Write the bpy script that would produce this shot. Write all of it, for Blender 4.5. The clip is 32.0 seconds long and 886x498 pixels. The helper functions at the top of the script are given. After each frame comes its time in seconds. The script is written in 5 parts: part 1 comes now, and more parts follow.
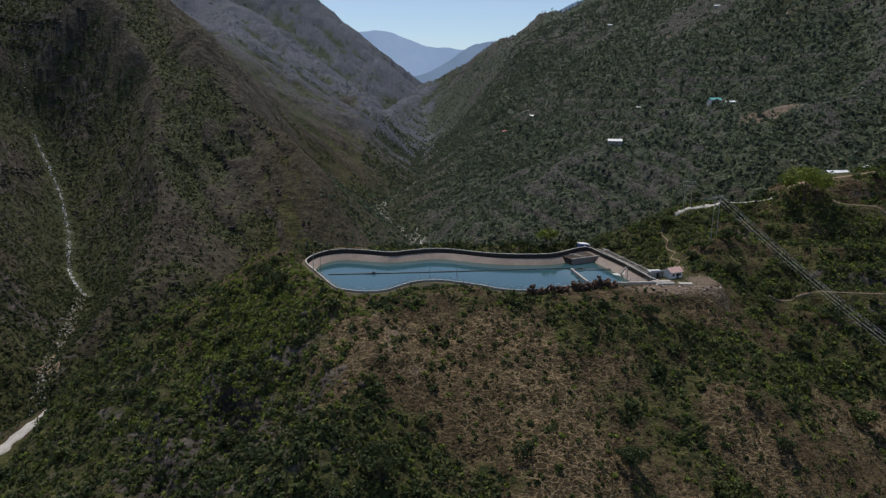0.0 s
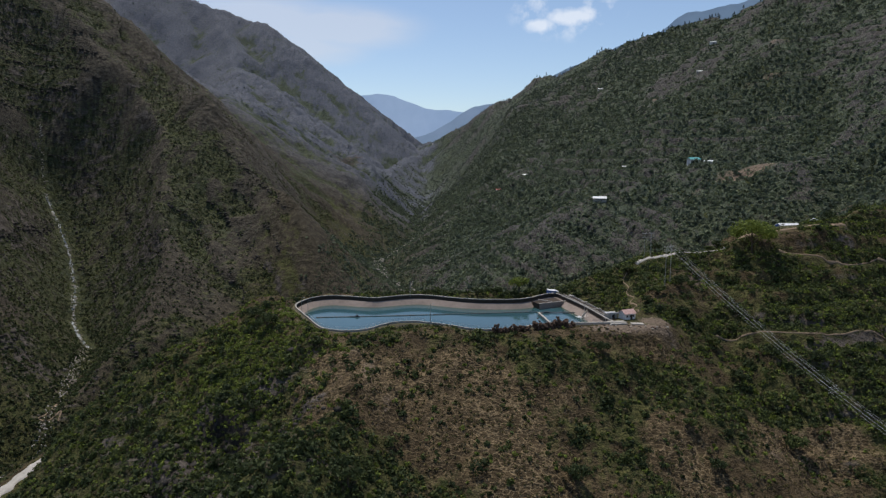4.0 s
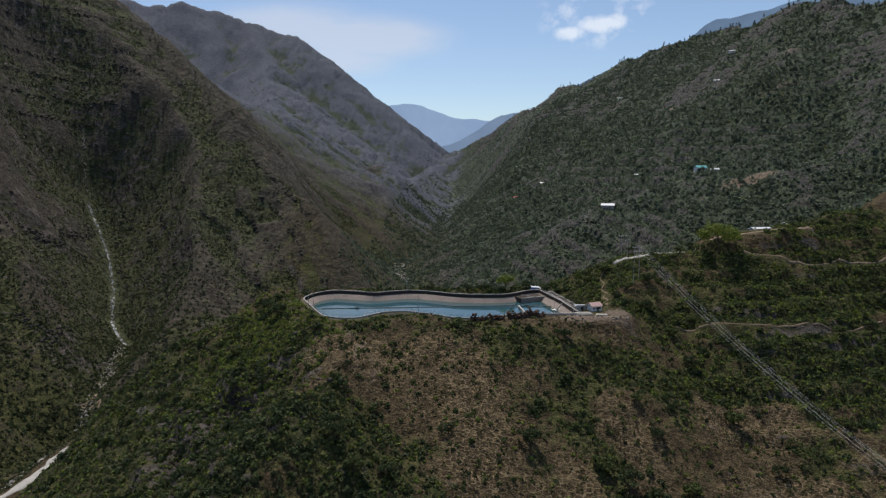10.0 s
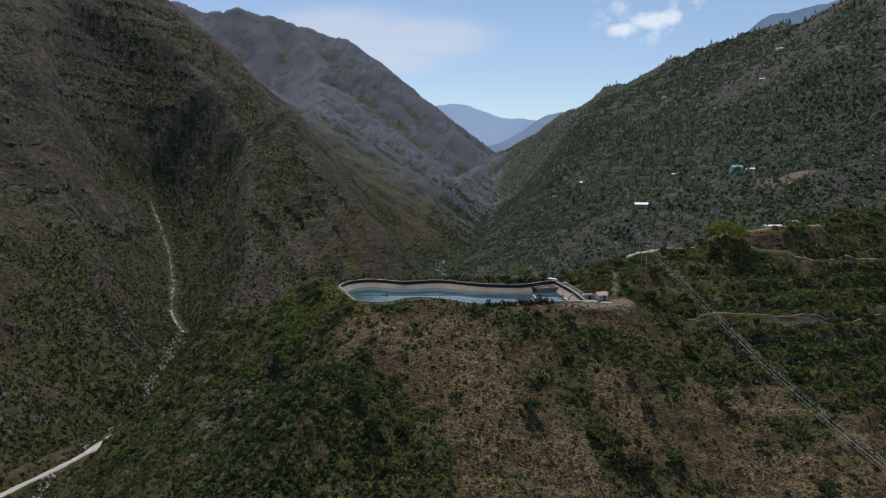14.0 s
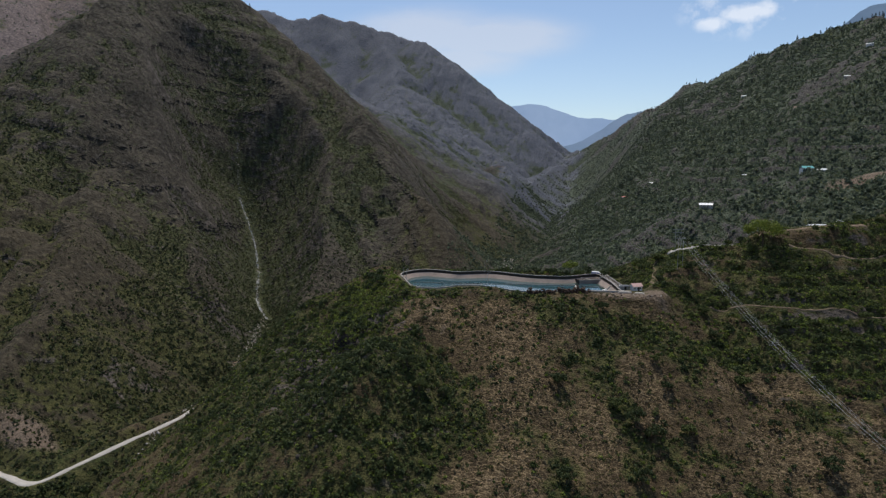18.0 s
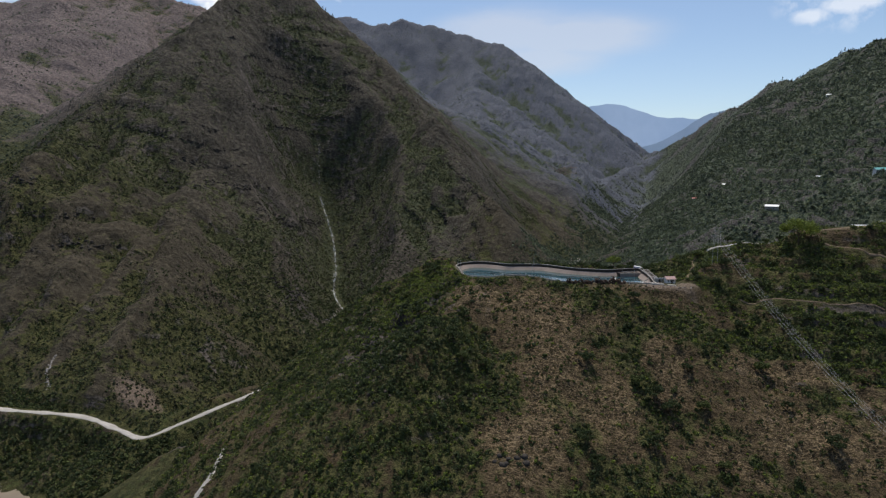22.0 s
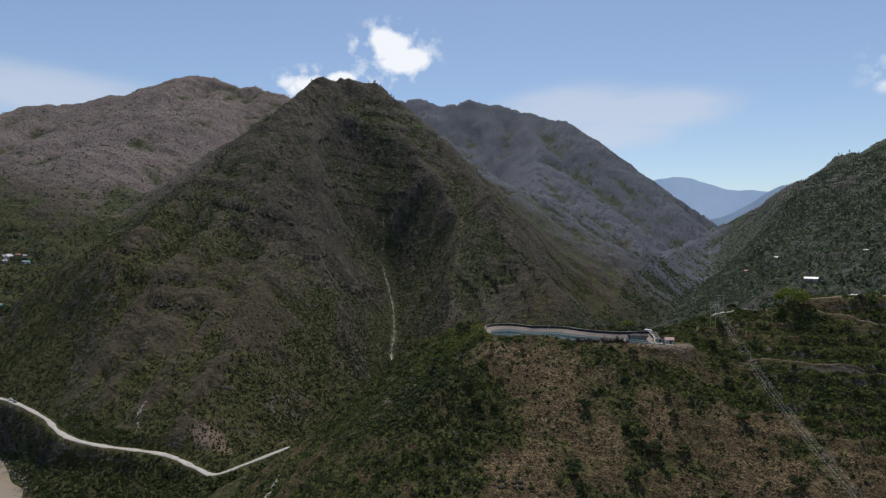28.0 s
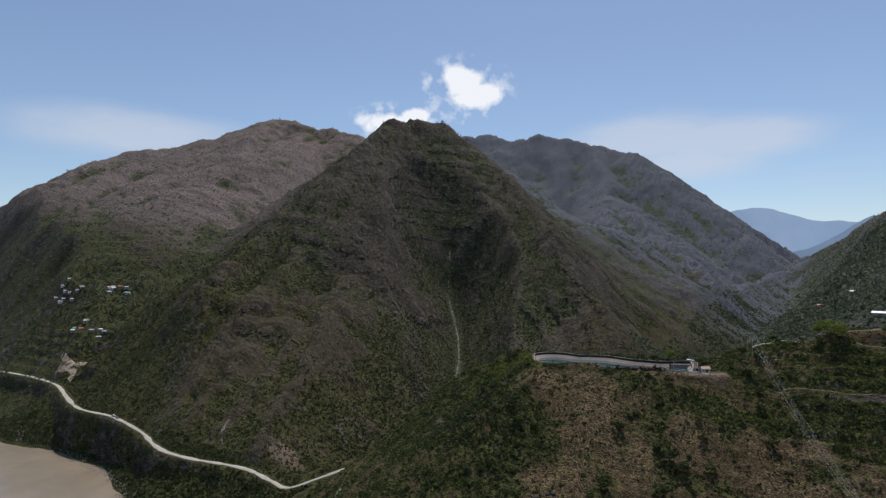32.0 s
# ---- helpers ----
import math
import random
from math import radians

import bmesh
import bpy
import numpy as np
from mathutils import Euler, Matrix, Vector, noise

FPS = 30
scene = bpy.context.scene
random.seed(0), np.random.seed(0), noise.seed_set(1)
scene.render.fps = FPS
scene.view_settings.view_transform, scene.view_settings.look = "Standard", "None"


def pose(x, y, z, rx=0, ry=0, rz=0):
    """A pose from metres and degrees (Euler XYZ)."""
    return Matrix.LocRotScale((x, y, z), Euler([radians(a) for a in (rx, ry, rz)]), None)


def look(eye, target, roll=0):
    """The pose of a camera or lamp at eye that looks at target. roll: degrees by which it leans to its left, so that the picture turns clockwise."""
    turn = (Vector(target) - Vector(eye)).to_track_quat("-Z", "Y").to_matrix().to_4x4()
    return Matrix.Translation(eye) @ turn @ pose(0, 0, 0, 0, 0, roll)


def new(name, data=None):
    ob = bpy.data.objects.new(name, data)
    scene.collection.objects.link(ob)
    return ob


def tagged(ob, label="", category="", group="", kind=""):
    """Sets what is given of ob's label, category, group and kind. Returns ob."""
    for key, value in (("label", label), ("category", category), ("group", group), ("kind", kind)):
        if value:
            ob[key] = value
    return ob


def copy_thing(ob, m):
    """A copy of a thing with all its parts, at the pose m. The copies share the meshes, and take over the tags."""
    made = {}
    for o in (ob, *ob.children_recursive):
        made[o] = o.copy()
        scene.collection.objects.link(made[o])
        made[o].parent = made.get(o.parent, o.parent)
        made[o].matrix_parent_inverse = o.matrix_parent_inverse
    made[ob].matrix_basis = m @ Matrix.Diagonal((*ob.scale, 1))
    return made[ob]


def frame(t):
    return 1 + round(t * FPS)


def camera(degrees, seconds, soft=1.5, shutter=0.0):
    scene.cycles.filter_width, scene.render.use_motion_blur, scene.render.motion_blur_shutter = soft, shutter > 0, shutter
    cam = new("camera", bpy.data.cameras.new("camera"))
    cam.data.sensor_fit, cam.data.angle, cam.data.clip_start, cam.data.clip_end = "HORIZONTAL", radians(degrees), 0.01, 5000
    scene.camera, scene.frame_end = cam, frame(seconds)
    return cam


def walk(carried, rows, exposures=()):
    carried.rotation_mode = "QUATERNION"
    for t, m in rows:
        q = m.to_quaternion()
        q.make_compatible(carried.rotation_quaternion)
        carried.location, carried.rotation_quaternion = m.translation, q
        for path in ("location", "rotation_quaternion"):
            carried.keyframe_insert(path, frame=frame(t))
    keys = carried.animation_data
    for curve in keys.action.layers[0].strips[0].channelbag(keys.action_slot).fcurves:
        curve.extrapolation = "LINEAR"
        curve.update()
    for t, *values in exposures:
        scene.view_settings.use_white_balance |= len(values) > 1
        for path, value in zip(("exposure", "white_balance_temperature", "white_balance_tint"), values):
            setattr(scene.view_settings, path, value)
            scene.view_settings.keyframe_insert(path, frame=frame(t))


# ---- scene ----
cam = camera(70.14, 32.0, 1.35)
PATH = [
    (0.0, look((-0.13, -298.64, 59.30), (0.64, -201.27, 36.52), 0.308)),
    (1.0, look((2.42, -306.84, 59.42), (3.05, -208.97, 38.90), 0.263)),
    (2.0, look((5.17, -313.99, 59.54), (5.71, -215.65, 41.40), 0.218)),
    (3.0, look((8.09, -320.43, 59.66), (8.59, -221.66, 44.03), 0.173)),
    (3.5, look((9.59, -323.47, 59.72), (10.04, -224.55, 45.11), 0.150)),
    (5.5, look((15.84, -335.10, 59.96), (15.92, -235.90, 47.37), 0.066)),
    (6.0, look((17.46, -338.00, 60.02), (17.20, -238.80, 47.43), 0.046)),
    (7.0, look((20.75, -343.91, 60.15), (19.60, -244.71, 47.57), 0.009)),
    (8.0, look((24.13, -350.08, 60.27), (22.15, -250.90, 47.68), -0.025)),
    (9.0, look((27.62, -356.60, 60.40), (24.64, -257.44, 47.80), -0.054)),
    (10.0, look((31.24, -363.51, 60.53), (27.00, -264.39, 48.05), -0.080)),
    (11.0, look((35.02, -370.86, 60.66), (29.35, -271.82, 48.08), -0.101)),
    (12.0, look((39.00, -378.66, 60.79), (31.43, -279.74, 48.20), -0.117)),
    (12.5, look((41.06, -382.72, 60.85), (32.16, -283.91, 48.29), -0.123)),
    (13.0, look((43.20, -386.88, 60.92), (33.11, -288.19, 48.36), -0.128)),
    (13.5, look((45.39, -391.15, 60.98), (34.30, -292.56, 48.42), -0.132)),
    (15.5, look((54.94, -409.11, 61.25), (41.13, -310.86, 48.70), -0.134)),
    (16.0, look((57.53, -413.79, 61.32), (42.21, -315.77, 48.78), -0.132)),
    (17.0, look((63.01, -423.31, 61.45), (43.43, -326.05, 48.94), -0.124)),
    (18.0, look((68.89, -433.01, 61.59), (45.28, -336.64, 49.10), -0.112)),
    (19.0, look((75.20, -442.79, 61.73), (47.90, -347.41, 49.18), -0.096)),
    (20.0, look((81.95, -452.59, 61.87), (52.00, -358.00, 49.40), -0.077)),
    (21.0, look((89.15, -462.35, 62.01), (56.71, -368.58, 49.56), -0.054)),
    (22.0, look((96.81, -471.98, 62.15), (61.67, -379.18, 49.76), -0.029)),
    (22.5, look((100.81, -476.73, 62.22), (64.31, -384.44, 49.95), -0.016)),
    (23.0, look((104.91, -481.43, 62.30), (67.13, -389.59, 50.61), -0.003)),
    (23.5, look((109.13, -486.08, 62.37), (70.44, -394.44, 52.02), 0.011)),
    (24.0, look((113.44, -490.66, 62.44), (74.02, -399.17, 53.73), 0.025)),
    (24.5, look((117.85, -495.18, 62.51), (78.07, -403.71, 55.34), 0.039)),
    (25.0, look((122.36, -499.63, 62.59), (82.28, -408.22, 56.52), 0.053)),
    (25.5, look((126.95, -504.02, 62.66), (86.63, -412.65, 57.52), 0.066)),
    (27.5, look((145.99, -520.89, 62.95), (101.97, -431.12, 61.09), 0.116)),
    (28.0, look((150.86, -524.96, 63.03), (105.40, -435.90, 61.92), 0.127)),
    (29.0, look((160.68, -532.97, 63.18), (112.60, -445.28, 63.48), 0.146)),
    (30.0, look((170.46, -540.87, 63.33), (119.67, -454.74, 65.12), 0.159)),
    (31.0, look((180.06, -548.77, 63.48), (127.46, -463.78, 66.56), 0.166)),
    (32.0, look((189.33, -556.83, 63.64), (133.98, -473.64, 67.70), 0.165)),
]
walk(cam, PATH, [(0.0, 0.32), (3.0, 0.38), (6.0, 0.42), (24.0, 0.4), (32.0, 0.33)])

# ---- sky and sun ----
world = bpy.data.worlds.new("sky")
scene.world = world
world.use_nodes = True
WN, WL = world.node_tree.nodes, world.node_tree.links
SUN_AZ, SUN_EL = -20.0, 67.0
sky = WN.new("ShaderNodeTexSky")
sky.sky_type, sky.sun_disc, sky.sun_elevation, sky.sun_rotation = "NISHITA", False, radians(SUN_EL), radians(SUN_AZ)
sky.altitude, sky.air_density, sky.dust_density, sky.ozone_density = 1200, 1.0, 1.7, 1.6


def wmath(op, a, b=None):
    n = WN.new("ShaderNodeMath")
    n.operation = op
    for k, v in enumerate((a, b)):
        if v is None:
            continue
        if isinstance(v, (int, float)):
            n.inputs[k].default_value = v
        else:
            WL.new(v, n.inputs[k])
    return n.outputs[0]


# clouds: noise inside soft ovals of the sky, given as azimuth, elevation, half width, half height, density
coord = WN.new("ShaderNodeTexCoord").outputs["Generated"]
split = WN.new("ShaderNodeSeparateXYZ")
WL.new(coord, split.inputs[0])
azimuth = wmath("MULTIPLY", wmath("ARCTAN2", split.outputs[0], split.outputs[1]), 57.2958)
height = wmath("MULTIPLY", wmath("ARCSINE", split.outputs[2]), 57.2958)


def sky_noise(scale, detail, rough, stretch):
    mp = WN.new("ShaderNodeMapping")
    mp.inputs["Scale"].default_value = stretch
    WL.new(coord, mp.inputs[0])
    n = WN.new("ShaderNodeTexNoise")
    n.inputs["Scale"].default_value, n.inputs["Detail"].default_value, n.inputs["Roughness"].default_value = scale, detail, rough
    WL.new(mp.outputs[0], n.inputs["Vector"])
    return n.outputs["Fac"]


def oval(az, el, w, h):
    u = wmath("DIVIDE", wmath("SUBTRACT", azimuth, az), w)
    v = wmath("DIVIDE", wmath("SUBTRACT", height, el), h)
    d = wmath("SQRT", wmath("ADD", wmath("MULTIPLY", u, u), wmath("MULTIPLY", v, v)))
    return wmath("MAXIMUM", wmath("SUBTRACT", 1.0, d), 0.0)


def clouds(ovals, noise_out, bite, gain, cap):
    total = None
    for az, el, w, h in ovals:
        o = oval(az, el, w, h)
        total = o if total is None else wmath("MAXIMUM", total, o)
    f = wmath("ADD", total, wmath("MULTIPLY", wmath("SUBTRACT", noise_out, 0.5), bite))
    f = wmath("MULTIPLY", f, gain)
    return wmath("MINIMUM", wmath("MAXIMUM", f, 0.0), cap), total


puffs = sky_noise(36, 5, 0.55, (1, 1, 1))
wisps = sky_noise(7, 5, 0.6, (1, 1, 3.2))
CUMULUS = [(-32.1, 17.3, 2.4, 1.7), (-30.4, 15.9, 2.6, 1.3), (-37.9, 13.5, 4.2, 1.1), (-36.4, 14.0, 1.8, 1.0)]
BROKEN = [(11.3, 12.2, 2.2, 0.9), (8.4, 11.4, 1.7, 0.7), (13.2, 14.6, 2.6, 1.1)]
WISPY = [(-9.5, 11.2, 10.0, 2.6), (-15.0, 11.8, 9.0, 2.9), (-60, 11.4, 12, 2.8), (-12.0, 9.4, 8, 2.0)]
thick, _ = clouds(CUMULUS, puffs, 1.25, 2.6, 0.95)
inside = wmath("MAXIMUM", oval(-31.6, 16.4, 5.0, 3.4), oval(-37.6, 13.7, 5.4, 1.9))
broken, _ = clouds(BROKEN, puffs, 1.8, 1.1, 0.6)
inside2 = oval(10.8, 12.9, 5.5, 3.0)
broken = wmath("MULTIPLY", broken, wmath("MINIMUM", wmath("MULTIPLY", inside2, 3.0), 1.0))
thick = wmath("MULTIPLY", thick, wmath("MINIMUM", wmath("MULTIPLY", inside, 4.0), 1.0))
thick = wmath("MAXIMUM", thick, broken)
thin, soft = clouds(WISPY, wisps, 0.9, 0.85, 0.55)
thin = wmath("MULTIPLY", thin, wmath("MINIMUM", wmath("MULTIPLY", soft, 2.5), 1.0))


def over(under, fac, colour):
    mix = WN.new("ShaderNodeMix")
    mix.data_type = "RGBA"
    WL.new(fac, mix.inputs["Factor"])
    WL.new(under, mix.inputs["A"])
    mix.inputs["B"].default_value = colour
    return mix.outputs["Result"]


veiled = over(sky.outputs[0], thin, (5.5, 5.8, 6.5, 1))
veiled = over(veiled, thick, (7.9, 8.1, 8.5, 1))
background = WN["Background"]
WL.new(veiled, background.inputs[0])
background.inputs[1].default_value = 0.091

sun = new("sun", bpy.data.lights.new("sun", "SUN"))
sun.data.energy, sun.data.angle, sun.data.color = 2.9, radians(0.5), (1.0, 0.94, 0.86)
sun_way = Vector((math.cos(radians(SUN_EL)) * math.sin(radians(SUN_AZ)), math.cos(radians(SUN_EL)) * math.cos(radians(SUN_AZ)), math.sin(radians(SUN_EL))))
sun.matrix_world = look(sun_way * 100, (0, 0, 0))

# ---- materials ----
def material(name, rough=0.9, metal=0.0):
    m = bpy.data.materials.new(name)
    m.use_nodes = True
    b = m.node_tree.nodes["Principled BSDF"]
    b.inputs["Roughness"].default_value, b.inputs["Metallic"].default_value = rough, metal
    return m, m.node_tree.nodes, m.node_tree.links, b


def noise_node(N, L, vec, scale, detail=5, rough=0.6):
    n = N.new("ShaderNodeTexNoise")
    n.inputs["Scale"].default_value, n.inputs["Detail"].default_value, n.inputs["Roughness"].default_value = scale, detail, rough
    L.new(vec, n.inputs["Vector"])
    return n.outputs["Fac"]


def ramp(N, L, fac, stops):
    r = N.new("ShaderNodeValToRGB")
    while len(r.color_ramp.elements) < len(stops):
        r.color_ramp.elements.new(0.5)
    for e, (p, c) in zip(r.color_ramp.elements, stops):
        e.position, e.color = p, (*c, 1) if len(c) == 3 else c
    L.new(fac, r.inputs[0])
    return r.outputs[0]


def mixed(N, L, fac, a, b, mode="MIX"):
    x = N.new("ShaderNodeMix")
    x.data_type, x.blend_type = "RGBA", mode
    for v, key in ((fac, "Factor"), (a, "A"), (b, "B")):
        if isinstance(v, (int, float)):
            x.inputs[key].default_value = v
        elif isinstance(v, tuple):
            x.inputs[key].default_value = (*v, 1)
        else:
            L.new(v, x.inputs[key])
    return x.outputs["Result"]


def calc(N, L, op, a, b=0.0):
    n = N.new("ShaderNodeMath")
    n.operation = op
    n.use_clamp = op in ("MULTIPLY_ADD",)
    for k, v in enumerate((a, b)):
        if isinstance(v, (int, float)):
            n.inputs[k].default_value = v
        else:
            L.new(v, n.inputs[k])
    return n.outputs[0]


def bumped(N, L, b, height, strength, distance):
    n = N.new("ShaderNodeBump")
    n.inputs["Strength"].default_value, n.inputs["Distance"].default_value = strength, distance
    L.new(height, n.inputs["Height"])
    L.new(n.outputs[0], b.inputs["Normal"])


def attribute(N, name):
    a = N.new("ShaderNodeAttribute")
    a.attribute_name = name
    return a.outputs["Fac"]


def worn(name, base, dark, scale, rough=0.85, bump=0.02, metal=0.0):
    """A plain surface with grain and stains at two sizes."""
    m, N, L, b = material(name, rough, metal)
    b.inputs["Specular IOR Level"].default_value = 0.15 if rough > 0.8 else 0.5
    pos = N.new("ShaderNodeNewGeometry").outputs["Position"]
    fine, broad = noise_node(N, L, pos, scale * 6), noise_node(N, L, pos, scale, 4)
    c = mixed(N, L, ramp(N, L, broad, [(0.35, (0, 0, 0)), (0.7, (1, 1, 1))]), base, dark)
    c = mixed(N, L, 0.35, c, ramp(N, L, fine, [(0.3, tuple(v * 0.6 for v in base)), (0.7, tuple(min(1, v * 1.3) for v in base))]))
    L.new(c, b.inputs["Base Color"])
    bumped(N, L, b, fine, 0.5, bump)
    return m


def slope_material():
    m, N, L, b = material("hillside", 0.95)
    b.inputs["Specular IOR Level"].default_value = 0.15
    pos = N.new("ShaderNodeNewGeometry").outputs["Position"]
    green, bare, rock, pink, near = (attribute(N, k) for k in ("green", "bare", "rock", "pink", "near"))
    haze_tint, far_haze = attribute(N, "haze_tint"), attribute(N, "far_haze")
    n_fine, n_mid, n_big = noise_node(N, L, pos, 1.1, 4, 0.65), noise_node(N, L, pos, 0.16, 6, 0.65), noise_node(N, L, pos, 0.018, 6, 0.6)
    dry = ramp(N, L, n_mid, [(0.3, (0.026, 0.019, 0.01)), (0.5, (0.06, 0.043, 0.023)), (0.7, (0.115, 0.083, 0.045))])
    upland = ramp(N, L, n_mid, [(0.3, (0.017, 0.0145, 0.0095)), (0.5, (0.046, 0.039, 0.026)), (0.7, (0.092, 0.078, 0.052))])
    dry = mixed(N, L, near, upland, dry)
    # distance haze painted in as blue-grey; the dry mountain's red greyed with it
    haze_grey = ramp(N, L, n_mid, [(0.3, (0.036, 0.043, 0.058)), (0.5, (0.085, 0.098, 0.128)), (0.7, (0.14, 0.156, 0.19))])
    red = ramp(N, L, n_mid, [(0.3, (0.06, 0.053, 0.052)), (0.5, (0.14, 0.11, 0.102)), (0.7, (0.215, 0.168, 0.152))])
    leaf = ramp(N, L, calc(N, L, "ADD", calc(N, L, "MULTIPLY", n_mid, 0.5), calc(N, L, "MULTIPLY", n_fine, 0.5)), [(0.36, (0.012, 0.014, 0.005)), (0.5, (0.045, 0.047, 0.016)), (0.62, (0.1, 0.096, 0.035))])
    # leaf colour paled and blued for haze on the far slopes
    hazed_leaf = ramp(N, L, calc(N, L, "ADD", calc(N, L, "MULTIPLY", n_mid, 0.55), calc(N, L, "MULTIPLY", n_fine, 0.45)), [(0.36, (0.018, 0.025, 0.018)), (0.5, (0.05, 0.066, 0.043)), (0.62, (0.105, 0.128, 0.083))])
    leaf = mixed(N, L, haze_tint, leaf, hazed_leaf)
    # slanting rock ledges; the dark end of their colour also paints ledge shadows
    strata = N.new("ShaderNodeMapping")
    strata.inputs["Rotation"].default_value, strata.inputs["Scale"].default_value = (0.6, 0.5, 0.6), (0.045, 0.1, 0.09)
    L.new(pos, strata.inputs[0])
    n_ledge = noise_node(N, L, strata.outputs[0], 1.0, 7, 0.7)
    stone = ramp(N, L, n_ledge, [(0.38, (0.018, 0.017, 0.016)), (0.5, (0.05, 0.043, 0.037)), (0.62, (0.12, 0.102, 0.086))])
    soil = ramp(N, L, n_fine, [(0.3, (0.105, 0.08, 0.06)), (0.7, (0.21, 0.162, 0.12))])
    # faint net of paths trodden by grazing across the dry grass
    warp = N.new("ShaderNodeMapping")
    warp.inputs["Scale"].default_value = (0.34, 0.55, 0.85)
    L.new(pos, warp.inputs[0])
    jitter = N.new("ShaderNodeTexNoise")
    jitter.inputs["Scale"].default_value, jitter.inputs["Detail"].default_value = 0.3, 5
    L.new(pos, jitter.inputs["Vector"])
    shifted = N.new("ShaderNodeVectorMath")
    shifted.operation = "MULTIPLY_ADD"
    L.new(jitter.outputs["Color"], shifted.inputs[0])
    shifted.inputs[1].default_value = (1.7, 1.7, 1.7)
    L.new(warp.outputs[0], shifted.inputs[2])
    cells = N.new("ShaderNodeTexVoronoi")
    cells.feature = "DISTANCE_TO_EDGE"
    cells.inputs["Scale"].default_value = 1.0
    L.new(shifted.outputs[0], cells.inputs["Vector"])
    trod = ramp(N, L, cells.outputs["Distance"], [(0.0, (0.85, 0.85, 0.85)), (0.03, (0.7, 0.7, 0.7)), (0.09, (0, 0, 0))])
    trod = calc(N, L, "MULTIPLY", trod, calc(N, L, "MULTIPLY", attribute(N, "trod"), calc(N, L, "MULTIPLY", n_mid, 1.8)))
    dry = mixed(N, L, calc(N, L, "MAXIMUM", calc(N, L, "MULTIPLY", far_haze, 0.88), calc(N, L, "MULTIPLY", haze_tint, 0.28)), mixed(N, L, pink, dry, red), haze_grey)
    patch = calc(N, L, "ADD", green, calc(N, L, "MULTIPLY", calc(N, L, "SUBTRACT", n_mid, 0.5), 1.6))
    patch = calc(N, L, "ADD", patch, calc(N, L, "MULTIPLY", calc(N, L, "SUBTRACT", n_big, 0.5), 0.8))
    c = mixed(N, L, ramp(N, L, patch, [(0.3, (0, 0, 0)), (0.62, (1, 1, 1))]), dry, leaf)
    open_ground = ramp(N, L, patch, [(0.35, (1, 1, 1)), (0.75, (0.25, 0.25, 0.25))])
    c = mixed(N, L, calc(N, L, "MULTIPLY", trod, open_ground), c, (0.25, 0.185, 0.108))
    # scattered low bushes, too many and too small to model on the far slopes
    dots = N.new("ShaderNodeTexVoronoi")
    dots.inputs["Scale"].default_value = 0.24
    L.new(pos, dots.inputs["Vector"])
    chance = N.new("ShaderNodeSeparateColor")
    L.new(dots.outputs["Color"], chance.inputs[0])
    size = calc(N, L, "MULTIPLY", chance.outputs[0], calc(N, L, "ADD", calc(N, L, "MULTIPLY", patch, 0.62), 0.04))
    spot = calc(N, L, "SUBTRACT", size, calc(N, L, "ADD", dots.outputs["Distance"], calc(N, L, "MULTIPLY", calc(N, L, "SUBTRACT", n_fine, 0.5), 0.5)))
    spot = ramp(N, L, spot, [(0.0, (0, 0, 0)), (0.06, (1, 1, 1))])
    tuft = mixed(N, L, chance.outputs[1], (0.016, 0.022, 0.008), (0.06, 0.068, 0.022))
    c = mixed(N, L, spot, c, tuft)
    # larger trees of the far slopes, their tones lifted to paint in haze
    crowns = N.new("ShaderNodeTexVoronoi")
    crowns.inputs["Scale"].default_value = 0.1
    L.new(pos, crowns.inputs["Vector"])
    lot = N.new("ShaderNodeSeparateColor")
    L.new(crowns.outputs["Color"], lot.inputs[0])
    wood = calc(N, L, "SUBTRACT", calc(N, L, "MULTIPLY", lot.outputs[0], calc(N, L, "ADD", calc(N, L, "MULTIPLY", patch, 0.45), 0.3)), calc(N, L, "ADD", crowns.outputs["Distance"], calc(N, L, "MULTIPLY", calc(N, L, "SUBTRACT", n_mid, 0.5), 0.7)))
    wood = calc(N, L, "MULTIPLY", ramp(N, L, wood, [(0.0, (0, 0, 0)), (0.05, (1, 1, 1))]), calc(N, L, "MAXIMUM", haze_tint, calc(N, L, "MULTIPLY", pink, 0.8)))
    c = mixed(N, L, wood, c, mixed(N, L, lot.outputs[1], (0.034, 0.044, 0.032), (0.08, 0.096, 0.066)))
    crag = calc(N, L, "ADD", rock, calc(N, L, "MULTIPLY", calc(N, L, "SUBTRACT", n_ledge, 0.5), 2.2))
    c = mixed(N, L, ramp(N, L, crag, [(0.5, (0, 0, 0)), (0.72, (1, 1, 1))]), c, stone)
    dirt = calc(N, L, "ADD", bare, calc(N, L, "MULTIPLY", calc(N, L, "SUBTRACT", n_fine, 0.5), 0.9))
    c = mixed(N, L, ramp(N, L, dirt, [(0.42, (0, 0, 0)), (0.62, (1, 1, 1))]), c, soil)
    L.new(c, b.inputs["Base Color"])
    h = calc(N, L, "ADD", calc(N, L, "MULTIPLY", n_mid, 2.6), calc(N, L, "ADD", calc(N, L, "ADD", calc(N, L, "MULTIPLY", n_fine, 0.7), calc(N, L, "MULTIPLY", n_ledge, 5.0)), calc(N, L, "ADD", calc(N, L, "MULTIPLY", spot, 0.6), calc(N, L, "MULTIPLY", wood, 2.0))))
    bumped(N, L, b, h, 0.8, 1.3)
    return m


